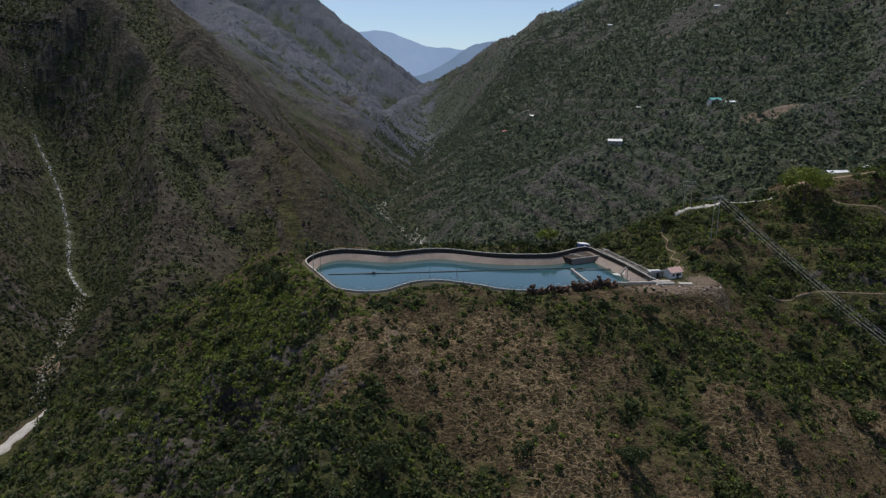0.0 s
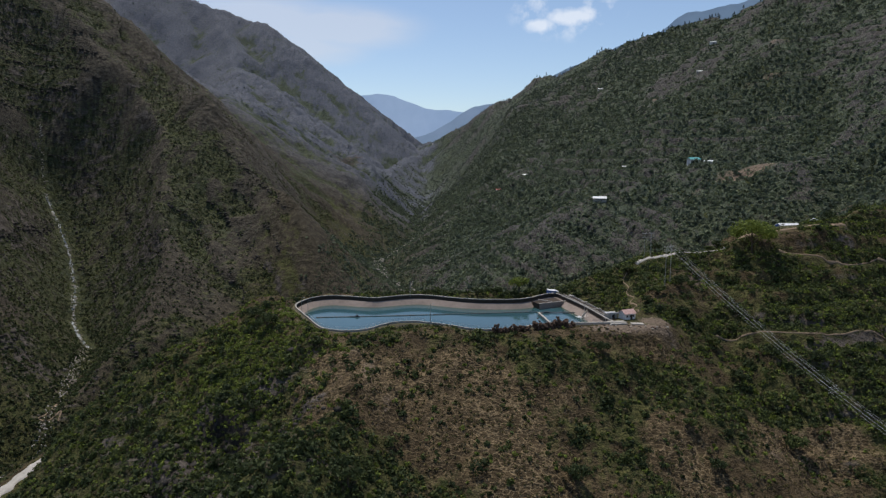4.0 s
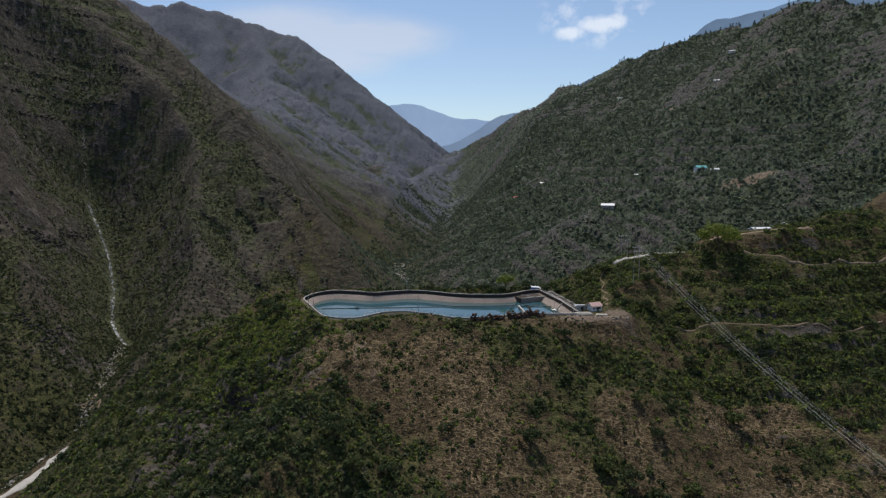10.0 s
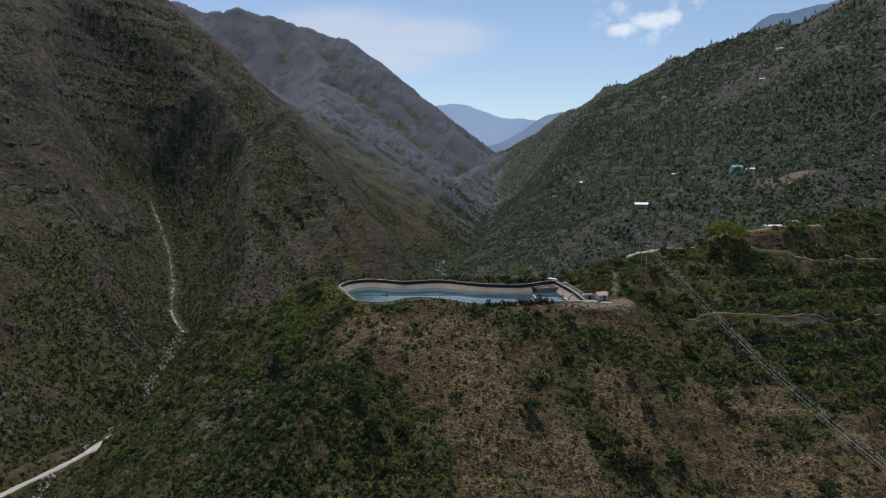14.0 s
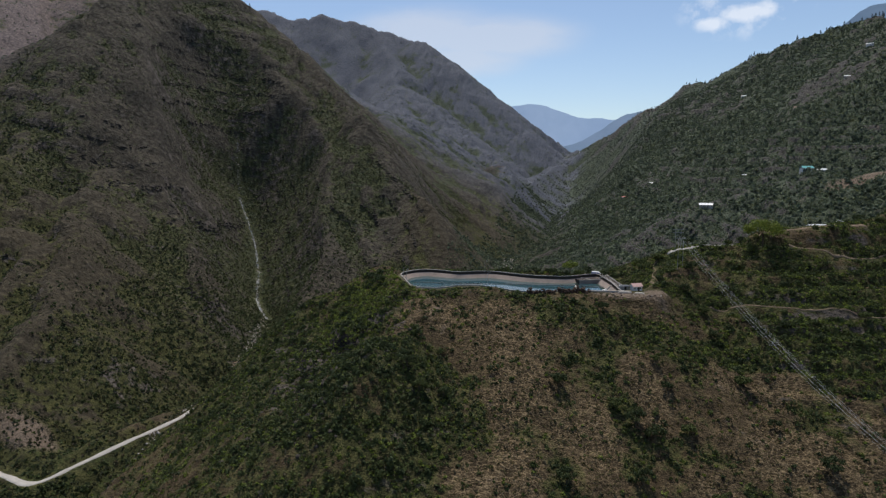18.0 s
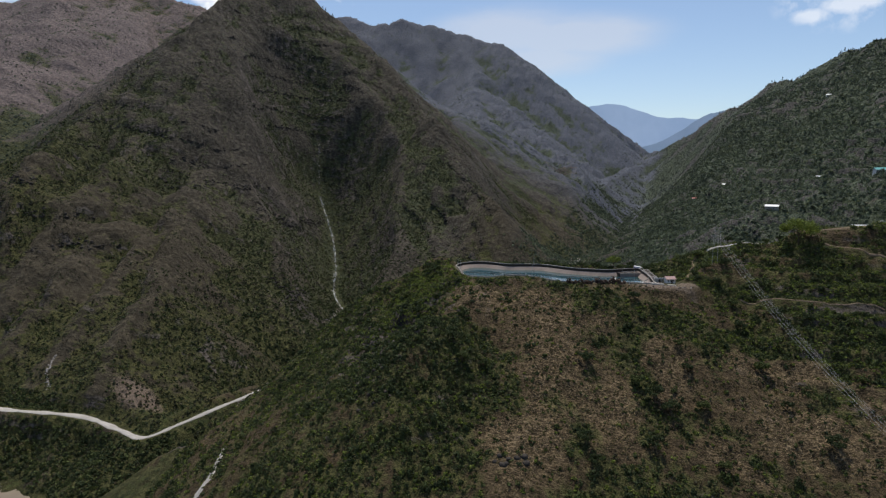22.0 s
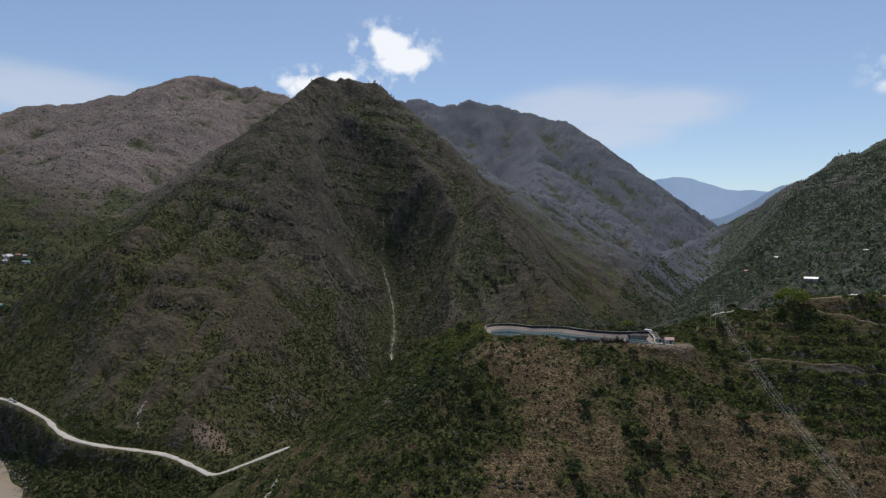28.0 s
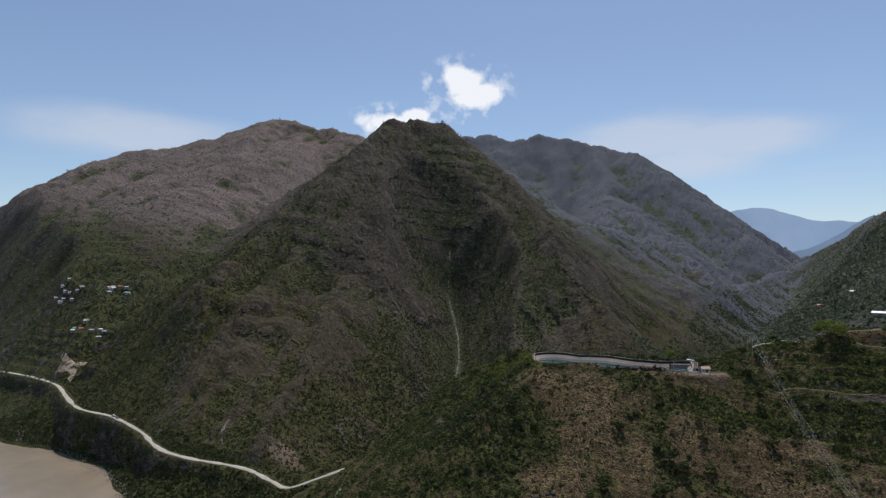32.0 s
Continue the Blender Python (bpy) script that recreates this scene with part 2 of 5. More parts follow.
def leaf_material(name, dark, light):
    m, N, L, b = material(name, 0.75)
    b.inputs["Specular IOR Level"].default_value = 0.2
    pos = N.new("ShaderNodeNewGeometry")
    r = pos.outputs["Random Per Island"]
    broad = noise_node(N, L, pos.outputs["Position"], 0.12, 3)
    c = ramp(N, L, calc(N, L, "ADD", calc(N, L, "MULTIPLY", r, 0.55), calc(N, L, "MULTIPLY", broad, 0.5)), [(0.15, dark), (0.85, light)])
    L.new(c, b.inputs["Base Color"])
    t = N.new("ShaderNodeBsdfTranslucent")
    L.new(c, t.inputs["Color"])
    mix = N.new("ShaderNodeMixShader")
    mix.inputs[0].default_value = 0.36
    L.new(b.outputs[0], mix.inputs[1])
    L.new(t.outputs[0], mix.inputs[2])
    L.new(mix.outputs[0], N["Material Output"].inputs["Surface"])
    return m


SLOPE = slope_material()
GREEN = leaf_material("scrub_green", (0.027, 0.038, 0.013), (0.11, 0.136, 0.044))
BRIGHT = leaf_material("scrub_bright", (0.06, 0.08, 0.014), (0.2, 0.245, 0.05))
DARKLEAF = leaf_material("tree_dark", (0.017, 0.026, 0.012), (0.063, 0.085, 0.032))
UPLAND = leaf_material("upland_scrub", (0.022, 0.027, 0.013), (0.088, 0.095, 0.05))
GREYLEAF = leaf_material("scrub_dry", (0.04, 0.035, 0.02), (0.13, 0.112, 0.066))
OLIVE = leaf_material("olive_grass", (0.06, 0.054, 0.022), (0.17, 0.15, 0.064))
# paler, bluer leaf copies for far trees: haze put into the colour
HAZED_FAR = leaf_material("hazed_far_leaf", (0.055, 0.068, 0.06), (0.13, 0.15, 0.13))
HAZED_VALLEY = leaf_material("hazed_valley_leaf", (0.06, 0.08, 0.045), (0.175, 0.21, 0.125))
HAZED_FOREST = leaf_material("hazed_forest_leaf", (0.036, 0.05, 0.036), (0.118, 0.145, 0.1))
PINE = leaf_material("pine", (0.01, 0.016, 0.008), (0.03, 0.042, 0.018))
BARK = worn("bark", (0.09, 0.07, 0.05), (0.04, 0.03, 0.022), 2.0, bump=0.03)
BERM = worn("berm_earth", (0.1, 0.085, 0.05), (0.05, 0.05, 0.025), 0.4, bump=0.06)
CONCRETE = worn("concrete", (0.4, 0.37, 0.33), (0.24, 0.22, 0.19), 0.25)
LINING = worn("lining", (0.29, 0.235, 0.2), (0.19, 0.155, 0.13), 0.12)
# dark brown of doors and stones; on the inner wall it paints shade
SHADE_BROWN = worn("shade_brown", (0.062, 0.048, 0.038), (0.03, 0.024, 0.02), 0.3)
WHITEWASH = worn("whitewash", (0.72, 0.69, 0.66), (0.5, 0.46, 0.43), 0.3)
PINKROOF = worn("pink_roof", (0.5, 0.36, 0.33), (0.34, 0.17, 0.14), 0.9)
SHEET = worn("roof_sheet", (0.72, 0.73, 0.74), (0.55, 0.55, 0.55), 0.4, 0.5, 0.01)
OLDSHEET = worn("old_sheet", (0.42, 0.42, 0.43), (0.28, 0.27, 0.27), 0.4, 0.6, 0.01)
TEAL = worn("teal_sheet", (0.12, 0.4, 0.38), (0.08, 0.28, 0.28), 0.4, 0.5)
REDSHEET = worn("red_sheet", (0.4, 0.07, 0.05), (0.25, 0.05, 0.04), 0.4, 0.5)
BLUE = worn("blue_sheet", (0.05, 0.12, 0.38), (0.04, 0.08, 0.24), 0.5, 0.45)
RUST = worn("rust_stone", (0.088, 0.056, 0.041), (0.035, 0.023, 0.018), 0.9, bump=0.06)
SHOREROCK = worn("shore_rock", (0.2, 0.185, 0.165), (0.09, 0.085, 0.078), 0.35, bump=0.1)
ROCK = worn("pale_rock", (0.42, 0.38, 0.34), (0.22, 0.2, 0.18), 0.35, bump=0.1)
CRAG = worn("crag", (0.06, 0.052, 0.044), (0.014, 0.013, 0.012), 0.9, bump=0.2)
GRAVEL = worn("gravel", (0.41, 0.385, 0.35), (0.27, 0.25, 0.22), 0.12, bump=0.04)
EARTH = worn("earth", (0.24, 0.175, 0.12), (0.15, 0.11, 0.075), 0.15, bump=0.05)
CUTEARTH = worn("cut_earth", (0.38, 0.31, 0.235), (0.25, 0.2, 0.15), 0.12, bump=0.05)
MUDWALL = worn("village_wall", (0.36, 0.33, 0.3), (0.22, 0.2, 0.18), 0.3)
STEEL = worn("steel", (0.42, 0.42, 0.42), (0.26, 0.26, 0.26), 1.5, 0.45, 0.005, 0.7)
WIRE = worn("wire", (0.36, 0.36, 0.36), (0.26, 0.26, 0.26), 1.0, 0.6, 0.002, 0.0)
BLACK = worn("black_float", (0.03, 0.03, 0.032), (0.015, 0.015, 0.016), 1.0, 0.6)
GLASS = worn("dark_pane", (0.02, 0.025, 0.03), (0.01, 0.012, 0.014), 1.0, 0.15)
PAINT = worn("white_paint", (0.75, 0.75, 0.75), (0.6, 0.6, 0.6), 1.0, 0.35, 0.003)


def water_material(name, deep, rough, wave, size, shallow_reflection=None):
    m, N, L, b = material(name, rough)
    pos = N.new("ShaderNodeNewGeometry").outputs["Position"]
    broad = noise_node(N, L, pos, 0.02, 4)
    c = ramp(N, L, broad, [(0.3, tuple(v * 0.85 for v in deep)), (0.7, tuple(v * 1.12 for v in deep))])
    # green shallows at the edge, darkened to paint in the edge's reflection
    if shallow_reflection:
        c = mixed(N, L, attribute(N, "shallow_reflection"), c, shallow_reflection)
    L.new(c, b.inputs["Base Color"])
    b.inputs["IOR"].default_value = 1.33
    bumped(N, L, b, noise_node(N, L, pos, size, 4), wave, 0.05)
    return m


POOL = water_material("pool_water", (0.032, 0.078, 0.094), 0.06, 0.2, 1.2, (0.03, 0.062, 0.04))
MUD = water_material("muddy_water", (0.235, 0.195, 0.145), 0.18, 0.15, 0.4)
FOAM = worn("foam", (0.75, 0.76, 0.77), (0.55, 0.57, 0.58), 1.0, 0.6, 0.05)


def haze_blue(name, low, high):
    """Far ridges with the air's blue haze painted into base colour and glow."""
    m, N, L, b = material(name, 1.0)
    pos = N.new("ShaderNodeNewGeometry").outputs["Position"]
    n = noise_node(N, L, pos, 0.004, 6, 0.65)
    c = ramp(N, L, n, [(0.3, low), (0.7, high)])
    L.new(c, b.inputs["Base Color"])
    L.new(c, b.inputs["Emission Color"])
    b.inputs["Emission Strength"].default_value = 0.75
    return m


# ---- terrain ----
# crest lines: (x, y, z) nodes and the fall of the flanks
CRESTS = {
    "reservoir_hill": ([(-66, -42, -9), (-40, -80, -9), (-20, -86, -9), (30, -84, -9), (90, -72, -8), (108, -48, -5), (138, -6, 12), (172, -4, 20), (212, 22, 26), (300, 60, 42), (420, 150, 74), (600, 260, 128), (900, 420, 225)], 0.62),
    "hill_back": ([(-58, -22, -9), (-30, -8, -9), (70, -2, -8), (130, 12, 8)], 0.62),
    "nose": ([(-45, -70, -10), (-17, -114, -15), (-31, -159, -21), (-20, -186, -50), (0, -240, -102)], 0.75),
    "brown_spur": ([(10, -84, -11), (28, -138, -35), (38, -182, -56), (30, -203, -63), (15, -270, -114)], 0.55),
    "left_shoulder": ([(-56, -40, -7), (-70, -46, -8), (-80, -52, -12), (-90, -57, -17), (-100, -62, -21), (-112, -66, -31), (-125, -72, -41), (-140, -78, -54), (-151, -86, -75), (-161, -104, -102), (-171, -135, -128), (-176, -175, -152)], 1.05),
    "shelf": ([(900, 420, 225), (640, 420, 145), (420, 400, 66), (330, 470, 58), (206, 447, 16), (115, 520, -28)], 0.5),
    "right_mountain": ([(1500, 300, 560), (1105, 636, 448), (808, 927, 383), (808, 1100, 430), (773, 1287, 441), (705, 1475, 440), (586, 1684, 429), (543, 1852, 418), (432, 2197, 387), (312, 2492, 334), (134, 2901, 232), (-62, 3235, 170), (-170, 3423, 130)], 0.62),
    "right_spur": ([(606, 1670, 428), (440, 1300, 240), (304, 960, 110), (172, 892, 42), (76, 948, 2)], 0.58),
    "right_spur_high": ([(808, 1100, 430), (640, 900, 290), (467, 788, 168), (390, 640, 80)], 0.55),
    "right_far_spur": ([(311, 2500, 338), (120, 2000, 190), (-72, 1400, 46)], 0.55),
    "left_ridge": ([(-801, 933, 495), (-867, 900, 500), (-877, 804, 488), (-899, 775, 488), (-864, 647, 402), (-847, 549, 333), (-887, 407, 217), (-850, 261, 126), (-731, 126, 64), (-659, -3, -36), (-614, -90, -122)], 0.9),
    "main_east_ridge": ([(-867, 900, 500), (-801, 933, 495), (-785, 940, 473), (-688, 913, 400), (-603, 885, 330), (-555, 860, 290), (-437, 782, 200), (-363, 704, 150), (-234, 597, 40), (-144, 536, 30), (-90, 520, -33)], 0.92),
    "main_face": ([(-850, 880, 500), (-815, 720, 360), (-755, 540, 190), (-640, 370, 80), (-540, 210, 0), (-450, 70, -68), (-410, -30, -112)], 0.8),
    "gully_side": ([(-720, 900, 370), (-600, 800, 180), (-500, 680, 50), (-420, 560, -45), (-340, 440, -100)], 0.7),
    "gully_bed": ([(-850, 890, 490), (-720, 800, 300), (-640, 720, 140), (-595, 650, 62)], 0.62),
    "main_foot": ([(-640, 370, 72), (-550, 160, -18), (-485, 20, -78), (-455, -72, -128)], 0.75),
    "main_foot_mid": ([(-650, 240, 42), (-565, 60, -48), (-525, -40, -100), (-505, -92, -134)], 0.75),
    "main_mid": ([(-867, 900, 500), (-845, 640, 318), (-775, 400, 150), (-700, 220, 65), (-625, 60, -28), (-585, -48, -96), (-570, -84, -126)], 0.85),
    "scar_foot": ([(-450, 30, -90), (-400, -30, -116), (-362, -48, -137), (-325, -72, -151)], 0.6),
    "pink_mountain": ([(-1100, 1500, 560), (-1479, 1357, 624), (-1577, 1331, 644), (-1740, 1299, 694), (-1904, 1261, 726), (-1969, 1195, 690), (-2036, 1051, 612), (-2127, 933, 566), (-2246, 837, 562), (-2268, 716, 490), (-2244, 564, 390), (-2316, 413, 328), (-2700, 200, 240)], 0.6),
    "pink_spur": ([(-1904, 1261, 726), (-1700, 960, 530), (-1580, 600, 330), (-1420, 380, 115), (-1220, 150, 25), (-1080, 60, -50)], 0.52),
    "middle_mountain": ([(-2537, 2631, 910), (-2121, 2978, 976), (-1859, 3171, 1010), (-1673, 3218, 961), (-1519, 3357, 1015), (-1233, 3393, 913), (-989, 3422, 850), (-817, 3385, 712), (-602, 3456, 525), (-398, 3470, 345), (-232, 3440, 180), (-153, 3420, 140)], 0.8),
    "middle_spur": ([(-1247, 3354, 900), (-930, 2700, 500), (-480, 2000, 220), (-220, 1533, 82), (-150, 1380, 0)], 0.74),
    "middle_spur_low": ([(-930, 2700, 500), (-640, 1800, 230), (-330, 1220, 30), (-180, 1150, -40)], 0.62),
}
CHANNELS = {
    "stream": ([(-60, 2700, 60), (-40, 2000, -60), (-55, 1040, -117), (-80, 876, -119), (-102, 785, -121), (-74, 655, -123), (-31, 543, -125), (-40, 400, -128), (-180, 210, -140), (-275, 70, -162)], 1.0, 8.0, 200.0),
    "gorge": ([(-275, 70, -162), (-240, -100, -184), (-330, -280, -192)], 1.74, 6.0, 200.0),
    "fall_gully": ([(-602, 652, 78), (-579, 622, 36), (-545, 588, -34), (-519, 561, -63), (-469, 490, -105), (-429, 413, -136), (-385, 364, -150), (-334, 219, -156), (-285, 90, -160)], 1.25, 3.0, 110.0),
    "big_river": ([(-4000, 300, -194), (-1500, -60, -194), (-900, -175, -194), (-650, -172, -194), (-530, -205, -194), (-420, -290, -194), (-300, -370, -194), (0, -450, -194), (600, -560, -194), (2500, -700, -194)], 1.0, 44.0, 200.0),
}
# softness of the crests in metres
SOFT = 7.0


def lattice(ix, iy, seed):
    h = (ix * 374761393 + iy * 668265263 + seed * 974634777) & 0xFFFFFFFF
    h = ((h ^ (h >> 13)) * 1274126177) & 0xFFFFFFFF
    return ((h ^ (h >> 16)) & 0xFFFF) / 32767.5 - 1.0


def value_noise(x, y, seed):
    ix, iy = np.floor(x).astype(np.int64), np.floor(y).astype(np.int64)
    fx, fy = x - ix, y - iy
    fx, fy = fx * fx * (3 - 2 * fx), fy * fy * (3 - 2 * fy)
    a, b = lattice(ix, iy, seed), lattice(ix + 1, iy, seed)
    c, d = lattice(ix, iy + 1, seed), lattice(ix + 1, iy + 1, seed)
    return (a + (b - a) * fx) * (1 - fy) + (c + (d - c) * fx) * fy


def fractal(x, y, size, octaves, seed, gain=0.5):
    total, amp = 0.0, 1.0
    for k in range(octaves):
        c, s = math.cos(0.6 * k), math.sin(0.6 * k)
        total = total + amp * value_noise((x * c - y * s) / size + 17.3 * k, (x * s + y * c) / size - 9.1 * k, seed + k)
        amp, size = amp * gain, size * 0.5
    return total


def smooth(a, b, v):
    t = np.clip((v - a) / (b - a), 0, 1)
    return t * t * (3 - 2 * t)


def polyline_field(x, y, nodes):
    """Per segment: distance to it and the height along it."""
    for (x0, y0, z0), (x1, y1, z1) in zip(nodes[:-1], nodes[1:]):
        dx, dy = x1 - x0, y1 - y0
        t = np.clip(((x - x0) * dx + (y - y0) * dy) / (dx * dx + dy * dy), 0, 1)
        yield np.hypot(x - x0 - t * dx, y - y0 - t * dy), z0 + (z1 - z0) * t


# side ribs of each crest: spacing along it and height, in metres
RIBS = {"pink_mountain": (230, 34), "pink_spur": (170, 20), "middle_mountain": (330, 60), "middle_spur": (200, 30), "middle_spur_low": (150, 20), "right_mountain": (260, 26), "right_spur": (130, 12), "right_spur_high": (120, 10), "right_far_spur": (160, 16), "shelf": (90, 5), "reservoir_hill": (46, 1.6), "hill_back": (46, 1.5), "nose": (30, 2.4), "brown_spur": (40, 1.2), "left_shoulder": (34, 3.0)}


def base_height(x, y):
    x, y = np.asarray(x, float), np.asarray(y, float)
    rough = np.clip(np.hypot(x - 40, y + 40) / 500 - 0.2, 0.0, 1.6)
    wx = x + rough * 12 * fractal(x, y, 150, 3, 3)
    wy = y + rough * 12 * fractal(x, y, 150, 3, 8)
    total = None
    for k, (name, (nodes, fall)) in enumerate(CRESTS.items()):
        best, along_, away = np.full(x.shape, -1e9), np.zeros(x.shape), np.zeros(x.shape)
        start = 700.0 * k
        for (d, z), a, b in zip(polyline_field(wx, wy, nodes), nodes[:-1], nodes[1:]):
            h = z - fall * (np.sqrt(d * d + 64) - 8) * (1 + 0.1 * np.exp(-d / 60))
            new_best = h > best
            run_ = math.hypot(b[0] - a[0], b[1] - a[1])
            u = np.clip(((wx - a[0]) * (b[0] - a[0]) + (wy - a[1]) * (b[1] - a[1])) / run_ ** 2, 0, 1)
            best, along_, away = np.where(new_best, h, best), np.where(new_best, start + u * run_, along_), np.where(new_best, d, away)
            start += run_
        # ribs and gullies that run straight down the flanks
        space, tall = RIBS.get(name, (95, 13))
        swing = along_ + 0.16 * space * fractal(away, along_, space * 1.3, 2, 15 + k)
        rib = 1 - np.abs(fractal(swing, away * 0.22, space, 4, 21 + k, 0.55))
        best = best + tall * np.clip(away / (space * 1.4), 0.06, 1) * (rib - 0.62)
        best = best + 0.38 * tall * fractal(along_, away * 0.5, space * 0.42, 3, 61 + k, 0.6) * np.exp(-away / (0.8 * space))
        total = best if total is None else np.maximum(total, best) + SOFT * np.log1p(np.exp(-np.abs(total - best) / SOFT))
    # crags and hummocks
    far = np.clip(np.hypot(x - 40, y + 40) / 600 - 0.2, 0, 1.6)
    ribs = 1 - np.abs(fractal(wx, wy, 240, 5, 21, 0.52))
    total = total + far * 9 * (ribs - 0.72)
    crag = 1 - np.abs(fractal(x, y, 46, 4, 31, 0.6))
    total = total + np.clip(far * 2.2, 0.25, 2.6) * 3.0 * (crag - 0.6)
    # slanting ledges that step down across the mountain faces
    ledge = total + (0.2 + 0.55 * smooth(-640, -500, x)) * (x + 560) + 12 * fractal(x, y, 110, 4, 37)
    for lift, amount in ((34.0, 12.0), (11.0, 3.2)):
        u = ledge / lift - np.floor(ledge / lift)
        total = total + np.clip(far * 1.6, 0, 1.5) * amount * (smooth(0.62, 1.0, u) - u) * smooth(-0.1, 0.6, fractal(x, y, 130, 3, 39)) * (0.42 + 0.58 * smooth(-700, -560, x))
    for nodes, fall, half, reach in CHANNELS.values():
        for d, z in polyline_field(wx, wy, nodes):
            bank = z + fall * np.maximum(d - half, 0) * (0.65 + 0.35 * np.clip(d / reach, 0, 4))
            total = np.minimum(total, bank) - 3 * np.log1p(np.exp(-np.abs(total - bank) / 3))
    return np.maximum(total, -200.0)

RIM_Z, POOL_Z = -6.5, -10.9
# the reservoir's rim in plan, first the front edge from left to right, then the back edge
FRONT = [(-56, -39), (-49, -55), (-44, -65), (-39, -75), (-35, -80), (-27, -83), (-19, -81), (-10, -71), (-1, -68), (6, -70), (16, -75), (24, -80), (35, -81), (49, -75), (63, -71), (82, -69)]
BACK = [(82, -63), (78, -40), (73, -22), (70, -12), (64, -14), (54, -23), (46, -26), (31, -26), (19, -23), (6, -17), (-4, -16), (-14, -20), (-22, -23), (-35, -19), (-45, -18), (-53, -25)]
ROAD = [(-1152, -28, -118), (-1037, -20, -120), (-932, -31, -122), (-840, -60, -126), (-748, -86, -129), (-665, -83, -131), (-570, -99, -135), (-520, -114, -139), (-482, -119, -142), (-447, -110, -146), (-408, -96, -149), (-379, -88, -152), (-339, -91, -156), (-313, -92, -158), (-293, -71, -151), (-272, -50, -142), (-244, -32, -130), (-234, -10, -125), (-231, 10, -121), (-226, 27, -117), (-222, 40, -114)]


def rounded(nodes, closed=True, cuts=4):
    """A smooth line through the nodes (Catmull-Rom)."""
    p = np.array(nodes, float)
    n, out = len(p), []
    for i in range(n if closed else n - 1):
        a, b = (p[(i - 1) % n], p[(i + 2) % n]) if closed else (p[max(i - 1, 0)], p[min(i + 2, n - 1)])
        c, d = p[i], p[(i + 1) % n]
        for k in range(cuts):
            t = k / cuts
            out.append(0.5 * (2 * c + (d - a) * t + (2 * a - 5 * c + 4 * d - b) * t * t + (3 * c - a - 3 * d + b) * t ** 3))
    if not closed:
        out.append(p[-1])
    return np.array(out)


RIM = rounded(FRONT + BACK, True, 4)


def outline_distance(x, y, line):
    """Signed distance to a closed outline, negative inside."""
    best, inside = np.full(x.shape, 1e9), np.zeros(x.shape, bool)
    for (x0, y0), (x1, y1) in zip(line, np.roll(line, -1, 0)):
        dx, dy = x1 - x0, y1 - y0
        t = np.clip(((x - x0) * dx + (y - y0) * dy) / (dx * dx + dy * dy + 1e-9), 0, 1)
        best = np.minimum(best, np.hypot(x - x0 - t * dx, y - y0 - t * dy))
        if dy != 0:
            inside ^= ((y0 > y) != (y1 > y)) & (x < (x1 - x0) * (y - y0) / dy + x0)
    return np.where(inside, -best, best)


ROAD_LINE = rounded(ROAD, False, 4)


def line_distance(x, y, line):
    best, height = np.full(x.shape, 1e9), np.zeros(x.shape)
    for d, z in polyline_field(x, y, line):
        near = d < best
        best, height = np.where(near, d, best), np.where(near, z, height)
    return best, height


def flat(z, w, level):
    return z * (1 - w) + level * w


